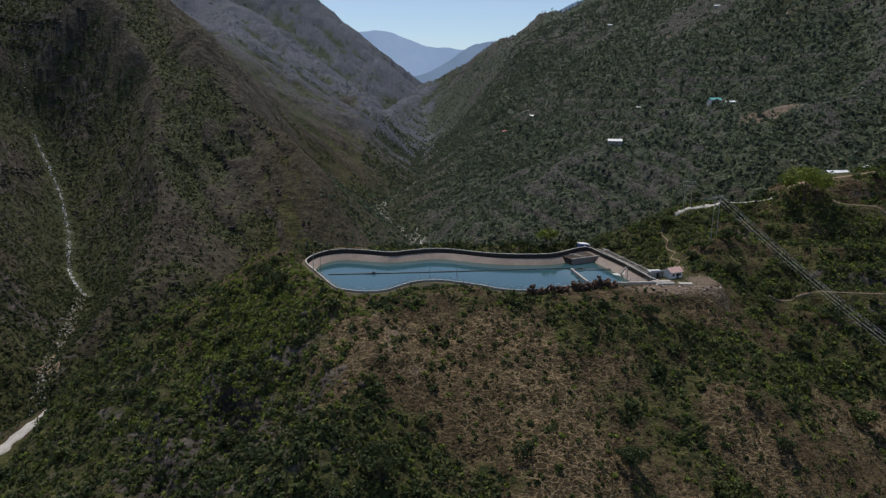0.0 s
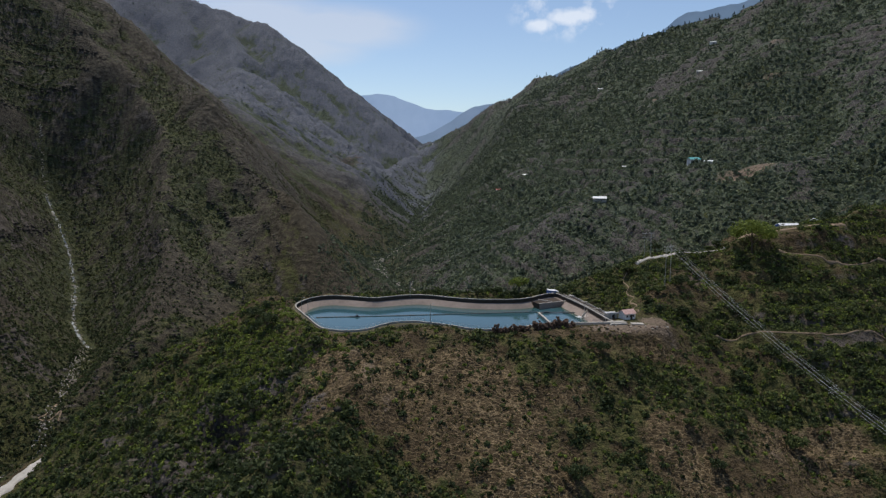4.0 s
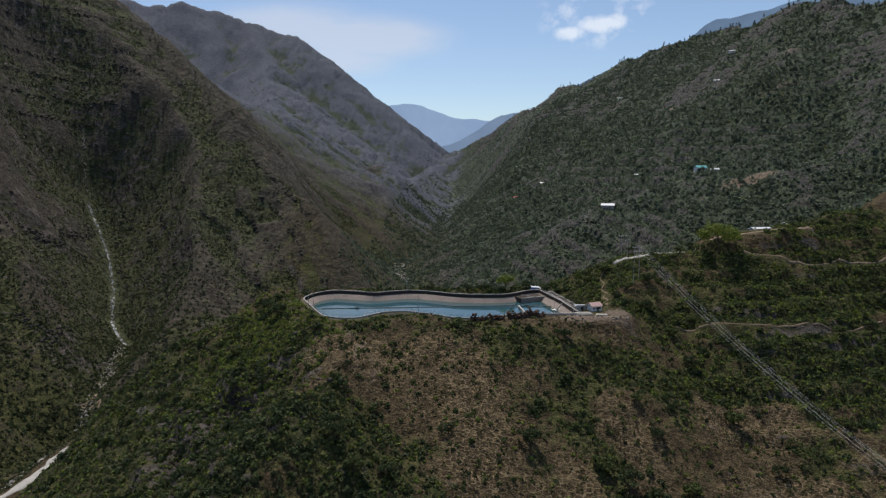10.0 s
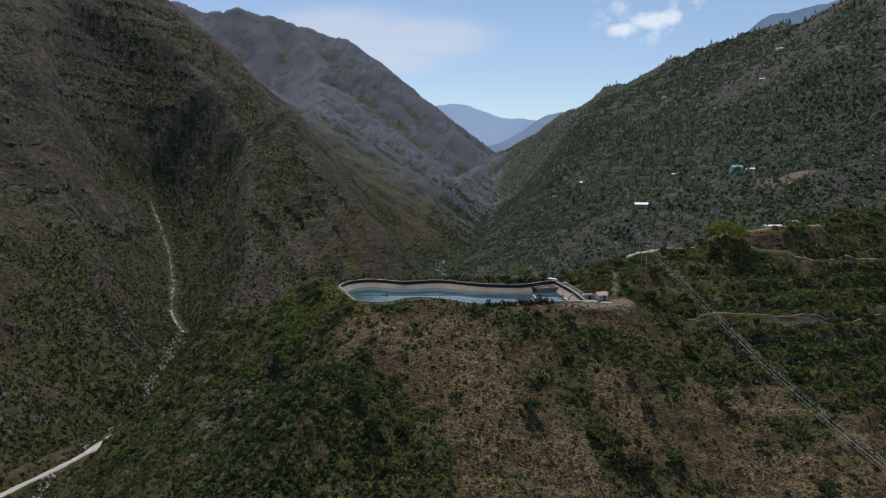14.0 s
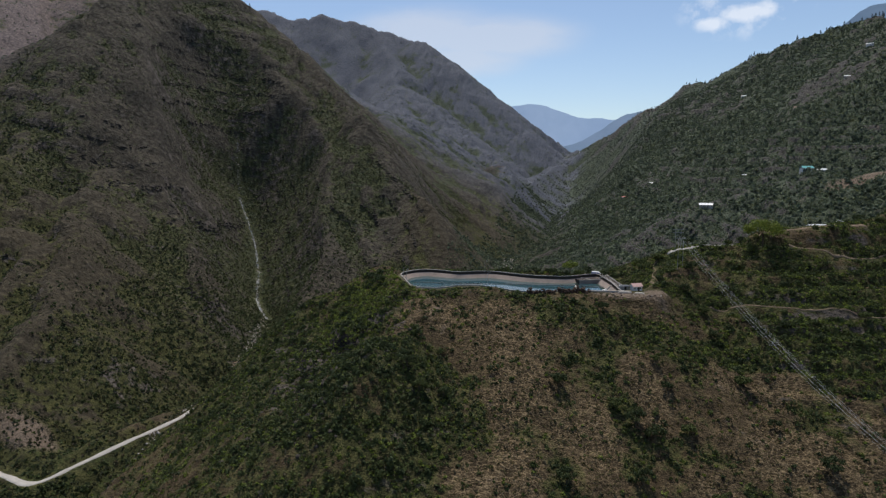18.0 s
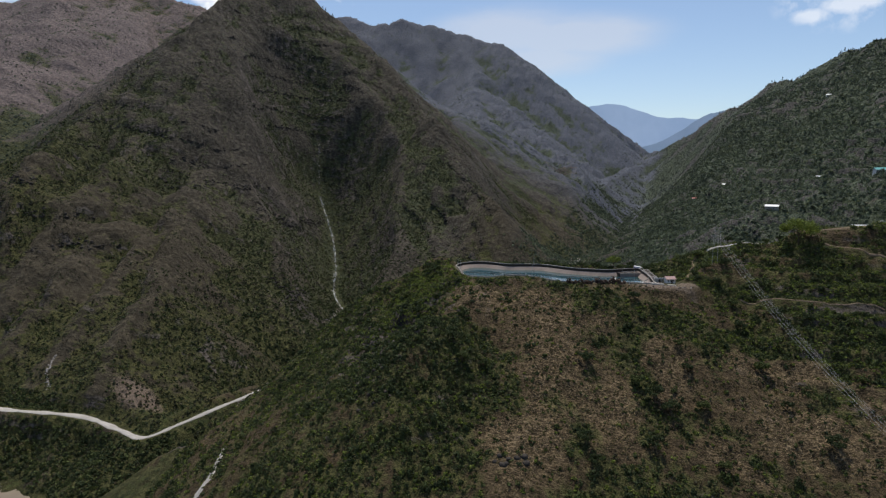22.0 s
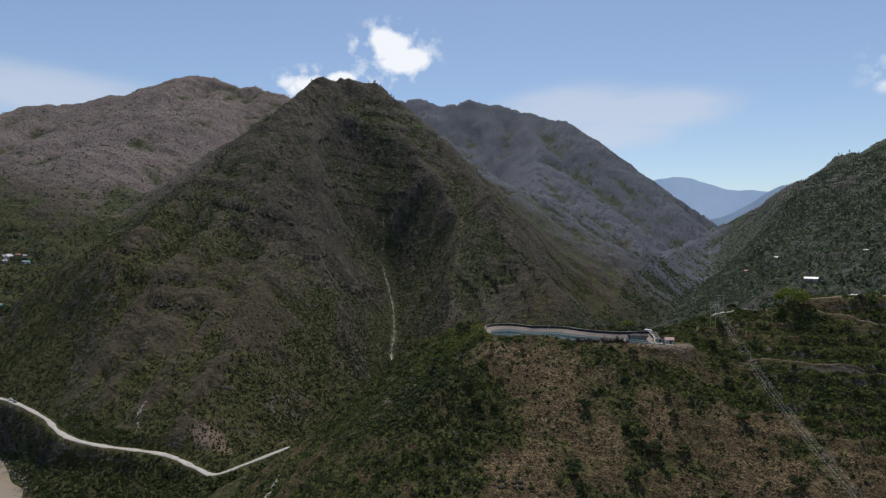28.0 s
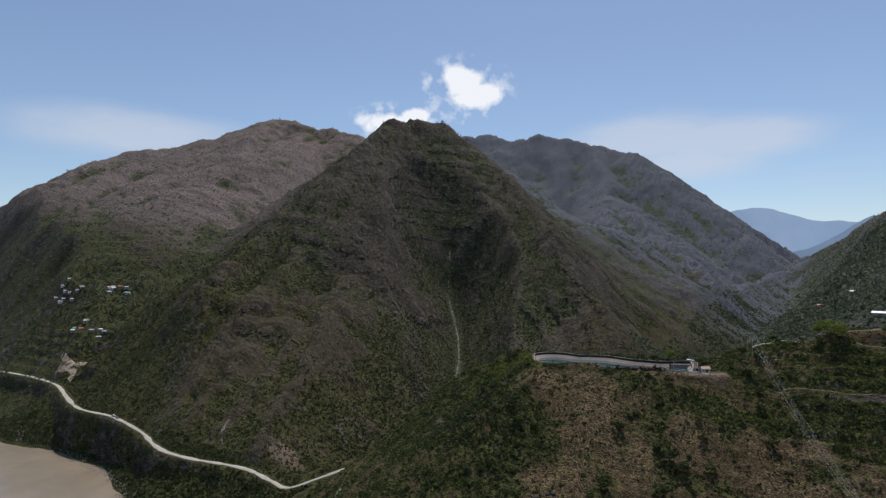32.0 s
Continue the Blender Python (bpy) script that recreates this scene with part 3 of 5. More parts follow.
def ground_height(x, y):
    x, y = np.asarray(x, float), np.asarray(y, float)
    z = base_height(x, y)
    # hummocks and terraces on the near hill
    close = 1 - smooth(260, 420, np.hypot(x - 60, y + 80))
    z = z + close * (1.7 * fractal(x, y, 24, 4, 51, 0.55) + 0.45 * fractal(x, y, 5.2, 2, 61))
    cliff = np.exp(-(((x + 72) / 26) ** 2 + ((y + 140) / 40) ** 2)) + 0.7 * np.exp(-(((x + 30) / 16) ** 2 + ((y + 140) / 14) ** 2))
    tall = 15.0
    level = (z + 0.25 * x + 3 * fractal(x, y, 20, 2, 57)) / tall
    level = level - np.floor(level)
    z = z + np.clip(cliff, 0, 1) * tall * 0.8 * (smooth(0.68, 0.98, level) - level)
    step = 6.5
    terrace = np.floor(z / step) * step + step * smooth(0.55, 1.0, z / step - np.floor(z / step))
    east = smooth(118, 150, x) * (1 - smooth(330, 420, x)) * smooth(-150, -110, y) * (1 - smooth(60, 110, y)) * 0.8
    z = flat(z, east, terrace)
    # terraced fields on the far right slope and below the village
    fields = smooth(180, 260, x) * smooth(520, 640, y) * (1 - smooth(1500, 1800, y)) * (1 - smooth(700, 850, x))
    village = smooth(-1500, -1350, x) * (1 - smooth(-1000, -900, x)) * smooth(-60, 20, y) * (1 - smooth(300, 420, y))
    wide = 16.0
    terrace = np.floor(z / wide) * wide + wide * smooth(0.5, 1.0, z / wide - np.floor(z / wide))
    z = flat(z, np.maximum(fields * 0.85, village * 0.6), terrace)
    near_pool = (np.abs(x - 15) < 130) & (np.abs(y + 50) < 90)
    if near_pool.any():
        sd = np.full(x.shape, 1e3)
        sd[near_pool] = outline_distance(x[near_pool], y[near_pool], RIM)
        z = flat(z, 1 - smooth(1.5, 9.0, sd), RIM_Z - 1.0)
        yard = np.hypot((x - 91) / 1.3, y + 68)
        z = flat(z, 1 - smooth(11, 17, yard), RIM_Z - 0.6)
        z = np.where(sd < 0.9, -17.0, z)
    near_road = (x < -180) & (x > -1200) & (y < 120) & (y > -170)
    if near_road.any():
        d, h = np.full(x.shape, 1e3), np.zeros(x.shape)
        d[near_road], h[near_road] = line_distance(x[near_road], y[near_road], ROAD_LINE)
        below = near_road & (y < np.interp(x, ROAD_LINE[:, 0], ROAD_LINE[:, 1]))
        z = np.where(below, np.minimum(z, h - 0.42 * np.maximum(d - 5, 0)), z)
        z = flat(z, 1 - smooth(5.0, 18.0, d), h - 0.3)
        z = np.where(near_road & (x > -345), np.maximum(z, h - 0.5 - 0.6 * np.maximum(d - 5, 0)), z)
    plateau = np.hypot((x - 196) / 2.1, y - 14)
    z = flat(z, 1 - smooth(10, 20, plateau), 21.5 + (x - 172) * 0.1)
    # the side valley's floor stays above the river
    return np.where((x > -420) & (y > -20), np.maximum(z, -184.0), z)


def spaced(*spans):
    """Grid lines from spans of (start, end, step)."""
    return np.unique(np.round(np.concatenate([np.arange(a, b, s) for a, b, s in spans] + [[spans[-1][1]]]), 3))


GX = spaced((-4400, -2800, 60), (-2800, -1000, 17), (-1000, -200, 5.0), (-200, 290, 2.3), (290, 850, 6), (850, 1600, 15), (1600, 4400, 60))
GY = spaced((-900, -420, 14), (-420, -280, 4), (-280, 60, 2.3), (60, 800, 5.0), (800, 1700, 10), (1700, 3700, 28), (3700, 4500, 60))
XX, YY = np.meshgrid(GX, GY)
ZZ = ground_height(XX, YY)


def sampled(grid, x, y):
    """A value of the ground's grid between its lines."""
    i, j = np.clip(np.searchsorted(GX, x) - 1, 0, len(GX) - 2), np.clip(np.searchsorted(GY, y) - 1, 0, len(GY) - 2)
    u, v = (x - GX[i]) / (GX[i + 1] - GX[i]), (y - GY[j]) / (GY[j + 1] - GY[j])
    return (grid[j, i] * (1 - u) + grid[j, i + 1] * u) * (1 - v) + (grid[j + 1, i] * (1 - u) + grid[j + 1, i + 1] * u) * v


def surface(x, y):
    return sampled(ZZ, np.asarray(x, float), np.asarray(y, float))


def blurred(grid, n):
    """A box mean over 2n + 1 cells each way."""
    for axis in (0, 1):
        pad = np.pad(grid, [(n + 1, n) if a == axis else (0, 0) for a in (0, 1)], mode="edge").cumsum(axis)
        m = grid.shape[axis]
        grid = (np.take(pad, range(2 * n + 1, 2 * n + 1 + m), axis) - np.take(pad, range(m), axis)) / (2 * n + 1)
    return grid


# hollows (towards 1) and ribs (towards -1) of the ground
DIP = blurred(ZZ, 5) - ZZ
HOLLOW = np.clip(DIP / (1.6 * blurred(np.abs(DIP), 18) + 0.2), -1.2, 1.2)


# dry brown patches on the near hill: centre, half sizes, strength
DRY_PATCHES = ((-16, -112, 24, 16, 1.0), (14, -103, 22, 12, 0.85), (32, -142, 20, 34, 1.0), (36, -196, 16, 26, 1.0), (62, -160, 16, 22, 0.7), (90, -128, 9, 24, 0.75), (152, -108, 30, 10, 1.0), (160, -142, 34, 13, 0.95), (190, -122, 22, 9, 0.8), (130, -170, 20, 10, 0.8), (88, -82, 12, 5, 0.8), (-34, -136, 8, 8, 0.8), (-30, -108, 12, 10, 0.7), (50, -110, 18, 8, 0.6))


def slope_masks(x, y, z=None, steep=None):
    """Cover of the ground: green scrub, bare soil, rock, reddish dry grass, trodden grass; and painted haze of the far
    slopes.
    """
    n1, n2 = fractal(x, y, 60, 4, 71), fractal(x, y, 14, 3, 81)
    brown_face = np.zeros(np.shape(x))
    hx, hy = x + 9 * fractal(x, y, 26, 4, 77), y + 9 * fractal(x, y, 26, 4, 87)
    for bx, by, rx, ry, k in DRY_PATCHES:
        brown_face = np.maximum(brown_face, k * np.clip(1.25 * np.exp(-(((hx - bx) / rx) ** 2 + ((hy - by) / ry) ** 2)), 0, 1))
    hill = 1 - smooth(300, 420, np.hypot(x - 60, y + 60))
    hollow = sampled(HOLLOW, x, y)
    green = 0.44 + 0.34 * n1 + 0.26 * n2
    green = green + hill * (0.24 - 0.7 * brown_face + 0.22 * fractal(x, y, 7, 2, 83))
    left_mountain = smooth(-190, -260, x) * (1 - smooth(1000, 1300, y)) * (1 - smooth(-1000, -1100, x) * 0)
    green = green - left_mountain * 0.1
    green = green + left_mountain * 0.5 * smooth(-620, -700, x) * (1 - smooth(150, 420, y))
    green = green + left_mountain * 0.3 * np.exp(-(((x + 430) / 110) ** 2 + ((y - 580) / 170) ** 2))
    green = green + left_mountain * 0.4 * (1 - smooth(-100, -72, y)) 
    green = green + 0.35 * smooth(-820, -900, x) * (1 - smooth(250, 450, y))
    green = green + left_mountain * (0.32 * fractal(x, y, 120, 3, 97) + 0.4 * np.exp(-(((x + 260) / 60) ** 2 + ((y + 80) / 60) ** 2)))
    # darker scrub and rock that put in part of the gorge's shade
    deep = np.exp(-(((x + 340) / 130) ** 2 + ((y - 230) / 230) ** 2))
    green = green + left_mountain * 0.4 * deep
    lush = hill * smooth(88, 112, x) * smooth(-120, -85, y)
    green = green + 0.06 * lush - 0.3 * hill * smooth(80, 110, x) * (1 - smooth(-112, -88, y)) * (0.8 + fractal(x, y, 34, 2, 103))
    right = np.maximum(smooth(100, 220, x) * smooth(150, 300, y), smooth(-70, 40, x) * smooth(260, 460, y))
    green = green + right * (0.34 + 0.4 * fractal(x, y, 170, 3, 99))
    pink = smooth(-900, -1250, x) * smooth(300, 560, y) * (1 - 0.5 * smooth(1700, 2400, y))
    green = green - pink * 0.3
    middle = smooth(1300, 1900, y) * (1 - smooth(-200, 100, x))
    green = green - middle * 0.3
    green = green + (0.34 - 0.2 * hill) * hollow
    bare = np.full(x.shape, 0.06) + 0.2 * np.clip(n2 * n1, 0, 1)
    for bx, by, rx, ry, k in ((-14, -112, 4, 18, 0.62), (-7, -124, 3, 9, 0.55), (-20, -100, 6, 5, 0.5), (-32, -150, 8, 6, 0.5), (88, -76, 24, 6, 0.95), (102, -66, 9, 8, 0.85), (31, -200, 6, 4, 0.5), (128, -118, 5, 4, 0.55), (142, -140, 7, 5, 0.5), (-360, -52, 28, 18, 1.0), (-975, 8, 34, 16, 0.75), (366, 412, 40, 18, 1.0), (420, 440, 34, 14, 0.8), (560, 760, 60, 22, 0.6), (640, 900, 70, 24, 0.55), (480, 1000, 60, 20, 0.5), (300, 400, 30, 8, 0.5), (118, -22, 8, 6, 0.5), (-59, -57, 5, 6, 0.8), (136, -26, 7, 5, 0.75), (200, 18, 22, 7, 0.45), (-355, -62, 20, 22, 0.35)):
        bare = np.maximum(bare, k * np.exp(-(((x - bx) / rx) ** 2 + ((y - by) / ry) ** 2)))
    rock = 0.12 + 0.3 * np.clip(n1, -0.5, 1)
    if steep is not None:
        rock = rock + smooth(0.85, 1.7, steep) * 0.5
    rise = 0 if z is None else z / 16.0 - np.floor(z / 16.0)
    fields = smooth(180, 260, x) * smooth(520, 640, y) * (1 - smooth(1500, 1800, y)) * (1 - smooth(700, 850, x))
    bare = bare + 0.42 * fields * smooth(0.55, 0.7, rise) * (1 - smooth(0.85, 1.0, rise)) * smooth(0.0, 0.3, fractal(x, y, 140, 2, 93))
    # where distance haze is painted into the ground's base colour
    haze_tint = np.clip(np.maximum(smooth(120, 420, y) * smooth(-150, 60, x), smooth(900, 1500, y) * smooth(-1000, -800, x))  + 1.0 * middle + 0.3 * left_mountain * smooth(120, 480, y), 0, 1)
    far_haze = np.clip(middle + smooth(900, 1500, y) * smooth(-1000, -800, x) * (1 - smooth(-100, 100, x)), 0, 1)
    rock = (rock + 0.22 * deep * left_mountain) * (1 - 0.75 * haze_tint)
    rock = rock + 0.7 * np.exp(-(((x + 262) / 70) ** 2 + ((y - 1500) / 60) ** 2))
    cliff = hill * np.exp(-(((x + 72) / 24) ** 2 + ((y + 140) / 36) ** 2))
    rock = rock + 0.5 * cliff
    flank = hill * np.exp(-(((x + 52) / 30) ** 2 + ((y + 150) / 55) ** 2))
    rock = rock + 0.22 * flank + hill * 0.5 * np.exp(-(((x + 38) / 7) ** 2 + ((y + 95) / 5) ** 2)) + hill * 0.5 * np.exp(-(((x + 35) / 10) ** 2 + ((y + 131) / 6) ** 2)) - 0.4 * np.exp(-(((x + 260) / 60) ** 2 + ((y + 80) / 60) ** 2))
    trod = hill * np.clip(0.2 + brown_face, 0, 1) + (1 - hill) * 0.15
    return {"green": green, "bare": bare, "rock": rock, "pink": np.clip(pink * (1 - 0.6 * middle), 0, 1), "trod": trod, "haze_tint": haze_tint, "far_haze": far_haze, "near": hill}


def grid_mesh(name, X, Y, Z):
    rows, cols = X.shape
    me = bpy.data.meshes.new(name)
    me.vertices.add(X.size)
    me.vertices.foreach_set("co", np.stack([X, Y, Z], -1).astype(np.float32).ravel())
    i = np.arange(rows * cols).reshape(rows, cols)
    quads = np.stack([i[:-1, :-1], i[:-1, 1:], i[1:, 1:], i[1:, :-1]], -1).reshape(-1, 4)
    n = len(quads)
    me.loops.add(n * 4)
    me.loops.foreach_set("vertex_index", quads.astype(np.int32).ravel())
    me.polygons.add(n)
    me.polygons.foreach_set("loop_start", np.arange(0, n * 4, 4, dtype=np.int32))
    me.polygons.foreach_set("use_smooth", np.ones(n, bool))
    me.update(calc_edges=True)
    return me


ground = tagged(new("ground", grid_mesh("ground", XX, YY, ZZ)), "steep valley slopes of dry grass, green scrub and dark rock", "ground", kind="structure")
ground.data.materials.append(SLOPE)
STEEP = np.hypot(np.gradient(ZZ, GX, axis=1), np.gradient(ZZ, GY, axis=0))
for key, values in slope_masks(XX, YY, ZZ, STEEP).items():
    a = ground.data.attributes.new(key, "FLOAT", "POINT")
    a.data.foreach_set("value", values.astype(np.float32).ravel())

# far ridges beyond the valley
def far_ridge(name, nodes, drop, mat, label):
    line = rounded(nodes, False, 8)
    s = np.arange(len(line))
    line[:, 2] += 9 * fractal(s * 40.0, s * 0.0 + 7, 160, 4, 91)
    steps = np.linspace(0, 1, 14)[:, None]
    X = line[None, :, 0] + 0 * steps
    Y = line[None, :, 1] - steps * 160
    Z = line[None, :, 2] - steps * drop
    Z = Z + 14 * np.sin(steps * 3.1) * fractal(X, Z * 2, 120, 4, 95)
    ob = tagged(new(name, grid_mesh(name, X, Y, Z)), label, "mountain ridge", kind="structure")
    ob.data.materials.append(mat)


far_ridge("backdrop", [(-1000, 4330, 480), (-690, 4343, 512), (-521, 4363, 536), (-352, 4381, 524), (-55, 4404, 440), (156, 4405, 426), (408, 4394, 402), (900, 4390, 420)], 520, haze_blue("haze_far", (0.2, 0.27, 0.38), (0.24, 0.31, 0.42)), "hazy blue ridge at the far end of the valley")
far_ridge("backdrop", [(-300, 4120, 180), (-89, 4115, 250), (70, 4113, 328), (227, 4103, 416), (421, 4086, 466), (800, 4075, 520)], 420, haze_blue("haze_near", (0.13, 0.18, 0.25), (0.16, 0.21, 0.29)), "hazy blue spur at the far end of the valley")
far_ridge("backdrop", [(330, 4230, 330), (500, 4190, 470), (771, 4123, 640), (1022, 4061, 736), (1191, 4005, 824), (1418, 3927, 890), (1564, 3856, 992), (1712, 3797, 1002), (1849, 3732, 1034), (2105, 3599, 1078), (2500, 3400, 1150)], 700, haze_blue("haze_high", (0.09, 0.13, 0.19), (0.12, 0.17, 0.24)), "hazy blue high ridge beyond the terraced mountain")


# ---- building blocks ----
def part(name, bm, mat, parent=None, label="", smooth_shade=False):
    me = bpy.data.meshes.new(name)
    bm.to_mesh(me)
    bm.free()
    if smooth_shade:
        for p in me.polygons:
            p.use_smooth = True
    me.materials.append(mat)
    ob = new(name, me)
    if parent is not None:
        ob.parent = parent
    if label:
        ob["label"] = label
    return ob


def add_box(bm, size, m=Matrix(), bevel=0.0):
    r = bmesh.ops.create_cube(bm, size=1.0, matrix=m @ Matrix.Diagonal((*size, 1)))
    if bevel:
        edges = list({e for v in r["verts"] for e in v.link_edges})
        bmesh.ops.bevel(bm, geom=edges, offset=bevel, segments=1, affect="EDGES")
    return r


def box(size, m=Matrix(), bevel=0.0):
    bm = bmesh.new()
    add_box(bm, size, m, bevel)
    return bm


def tube(points, radii, sides=8):
    """A tapered tube along a line."""
    bm = bmesh.new()
    rings = []
    pts = [Vector(p) for p in points]
    for i, p in enumerate(pts):
        way = (pts[min(i + 1, len(pts) - 1)] - pts[max(i - 1, 0)]).normalized()
        side = way.orthogonal().normalized()
        up = way.cross(side)
        r = radii[i] if isinstance(radii, (list, tuple)) else radii
        rings.append([bm.verts.new(p + r * (math.cos(a) * side + math.sin(a) * up)) for a in (2 * math.pi * k / sides for k in range(sides))])
    for a, b in zip(rings[:-1], rings[1:]):
        for k in range(sides):
            bm.faces.new((a[k], a[(k + 1) % sides], b[(k + 1) % sides], b[k]))
    bm.faces.new(rings[0][::-1])
    bm.faces.new(rings[-1])
    return bm


def mesh_from(name, verts, faces, mat):
    """A mesh of equal polygons from arrays."""
    me = bpy.data.meshes.new(name)
    k = faces.shape[1]
    me.vertices.add(len(verts))
    me.vertices.foreach_set("co", verts.astype(np.float32).ravel())
    me.loops.add(faces.size)
    me.loops.foreach_set("vertex_index", faces.astype(np.int32).ravel())
    me.polygons.add(len(faces))
    me.polygons.foreach_set("loop_start", np.arange(0, faces.size, k, dtype=np.int32))
    me.update(calc_edges=True)
    me.materials.append(mat)
    return me


def leaf_cards(rng, centres, reach, size):
    """Three-pointed leaf sprays: centres (n,3) with outward normals reach (n,3)."""
    n = len(centres)
    normal = reach + rng.normal(0, 0.55, (n, 3))
    normal /= np.linalg.norm(normal, axis=1)[:, None] + 1e-9
    u = np.cross(normal, rng.normal(0, 1, (n, 3)))
    u /= np.linalg.norm(u, axis=1)[:, None] + 1e-9
    v = np.cross(normal, u)
    s = (size * rng.uniform(0.6, 1.3, n))[:, None]
    sprays = np.stack([centres - u * s, centres - v * s * 0.9 + u * s * 0.5, centres + v * s * 0.9 + u * s * 0.5], 1)
    return sprays.reshape(-1, 3), np.arange(3 * n).reshape(n, 3)


def clumps(rng, places, radius, height, count, leaf):
    """Leaf sprays over many bushes; places (n,3) on the ground."""
    n = len(places)
    idx = np.repeat(np.arange(n), count)
    d = rng.normal(0, 1, (len(idx), 3))
    d[:, 2] = np.abs(d[:, 2]) * 0.9 - 0.1
    d /= np.linalg.norm(d, axis=1)[:, None]
    lobe = 0.75 + 0.35 * np.sin(3 * np.arctan2(d[:, 1], d[:, 0]) + idx * 1.7) * rng.uniform(0.3, 1, len(idx))
    deep = rng.uniform(0.55, 1.0, len(idx)) * lobe
    c = places[idx] + d * np.stack([radius[idx], radius[idx], height[idx]], 1) * deep[:, None]
    c[:, 2] += 0.15 * height[idx]
    return leaf_cards(rng, c, d, leaf[idx])


def scatter(rng, n, x0, x1, y0, y1, keep):
    x, y = rng.uniform(x0, x1, n), rng.uniform(y0, y1, n)
    k = rng.uniform(0, 1, n) < keep(x, y)
    x, y = x[k], y[k]
    return np.stack([x, y, surface(x, y)], 1)


PATHS = ([(114, 2), (121, 4), (127, 3), (134, -2), (142, -2), (152, 2), (163, 6)], [(99, -52), (103, -41), (104, -28), (105, -18), (106, -9), (108, -3)], [(163, 6), (180, 6), (196, 9), (214, 14), (236, 22)], [(184, -8), (205, -11), (231, -3), (253, -2), (275, 4)], [(132, -58), (145, -60), (171, -64), (201, -57), (233, -47), (262, -40)])


def clear_of_works(x, y):
    """0 on the reservoir, its yard, the road, the plateau's yard."""
    free = np.ones(x.shape)
    near = (np.abs(x - 15) < 110) & (np.abs(y + 50) < 70)
    sd = np.full(x.shape, 99.0)
    if near.any():
        sd[near] = outline_distance(x[near], y[near], RIM)
    free *= sd > 2.5
    free *= np.hypot((x - 92) / 1.3, y + 68) > 14
    free *= np.hypot((x - 205) / 2.0, y - 20) > 9
    for nodes in PATHS:
        free *= line_distance(x, y + 1.5, [(a, b, 0) for a, b in nodes])[0] > 2.2
    r = (x < -180) & (y < 130)
    if r.any():
        d = np.full(x.shape, 99.0)
        d[r] = line_distance(x[r], y[r], ROAD_LINE)[0]
        free *= d > 7
    free *= surface(x, y) > -184
    return free


def stuff(name, label, category, verts, faces, mat):
    return tagged(new(name, mesh_from(name, verts, faces, mat)), label, category, kind="stuff")


# ---- water, road and paths ----
def sheet(name, x0, x1, y0, y1, z, nx, ny, mat, label, category):
    X, Y = np.meshgrid(np.linspace(x0, x1, nx), np.linspace(y0, y1, ny))
    ob = tagged(new(name, grid_mesh(name, X, Y, np.full(X.shape, z))), label, category, kind="structure")
    ob.data.materials.append(mat)
    return ob


sheet("water", -3000, 900, -760, 330, -187.5, 60, 20, MUD, "wide brown silty river in the valley bottom", "river")


def ribbon(name, line, width, mat, label, category, lift=0.25, follow=False, wobble=0.0):
    line = np.array(line, float)
    way = np.gradient(line[:, :2], axis=0)
    way /= np.linalg.norm(way, axis=1)[:, None]
    side = np.stack([-way[:, 1], way[:, 0]], 1)
    s = np.arange(len(line)) * 3.7
    w = width * (1 + wobble * fractal(s, s * 0, 9, 3, 44))[:, None]
    rows = []
    for k in (-0.62, -0.5, -0.17, 0.17, 0.5, 0.62):
        p = line[:, :2] + side * w * k
        z = surface(p[:, 0], p[:, 1]) + lift if follow else line[:, 2] + lift
        z = z - (0.9 if abs(k) > 0.55 else 0.0)
        rows.append(np.column_stack([p, z]))
    g = np.array(rows)
    ob = tagged(new(name, grid_mesh(name, g[..., 0], g[..., 1], g[..., 2])), label, category, kind="structure")
    ob.data.materials.append(mat)
    return ob


ribbon("road", rounded(ROAD, False, 10), 5.4, GRAVEL, "pale unpaved road cut into the foot of the mountain", "road", 0.1, False, 0.34)


def along(nodes, cuts=8):
    return rounded([(x, y, 0) for x, y in nodes], False, cuts)


ribbon("pavement", along([(114, 2), (121, 4), (127, 3), (134, -2), (142, -2), (152, 2), (163, 6)]), 2.2, GRAVEL, "pale footpath over the crest of the green hill", "path", 0.3, True, 0.2)
ribbon("pavement", along([(99, -52), (101, -47), (99.5, -42), (103, -38), (102, -31), (105, -27), (103.5, -20), (106, -14), (105, -8), (108, -3)]), 0.34, EARTH, "thin earth footpath winding up from the reservoir yard", "path", 0.3, True, 0.2)
ribbon("pavement", along([(163, 6), (180, 6), (196, 9), (214, 14), (236, 22)]), 2.2, EARTH, "earth track along the plateau to the house", "path", 0.3, True, 0.2)
ribbon("pavement", along([(184, -8), (205, -11), (231, -3), (253, -2), (275, 4)]), 0.6, EARTH, "earth footpath along the upper terrace of the hill", "path", 0.3, True, 0.3)
ribbon("pavement", along([(132, -58), (145, -60), (171, -64), (201, -57), (233, -47), (262, -40)]), 0.4, EARTH, "earth footpath below the green terraces", "path", 0.3, True, 0.3)
ribbon("pavement", along([(188, -32), (205, -34), (222, -30), (240, -24), (262, -18)]), 0.7, EARTH, "thin earth footpath along a terrace", "path", 0.3, True, 0.2)
ribbon("pavement", along([(-1022, 19), (-976, 12), (-950, 23), (-968, 6), (-989, -5), (-960, 2), (-943, 2), (-938, -10)], 6), 7.0, CUTEARTH, "zigzag of freshly cut earth above the road", "path", 0.6, True, 0.3)
ribbon("pavement", along([(-143, -194), (-138, -206), (-133, -218), (-133, -232)], 6), 3.2, GRAVEL, "pale gravel wash down the foot of the hill", "gravel wash", 0.5, True, 0.6)

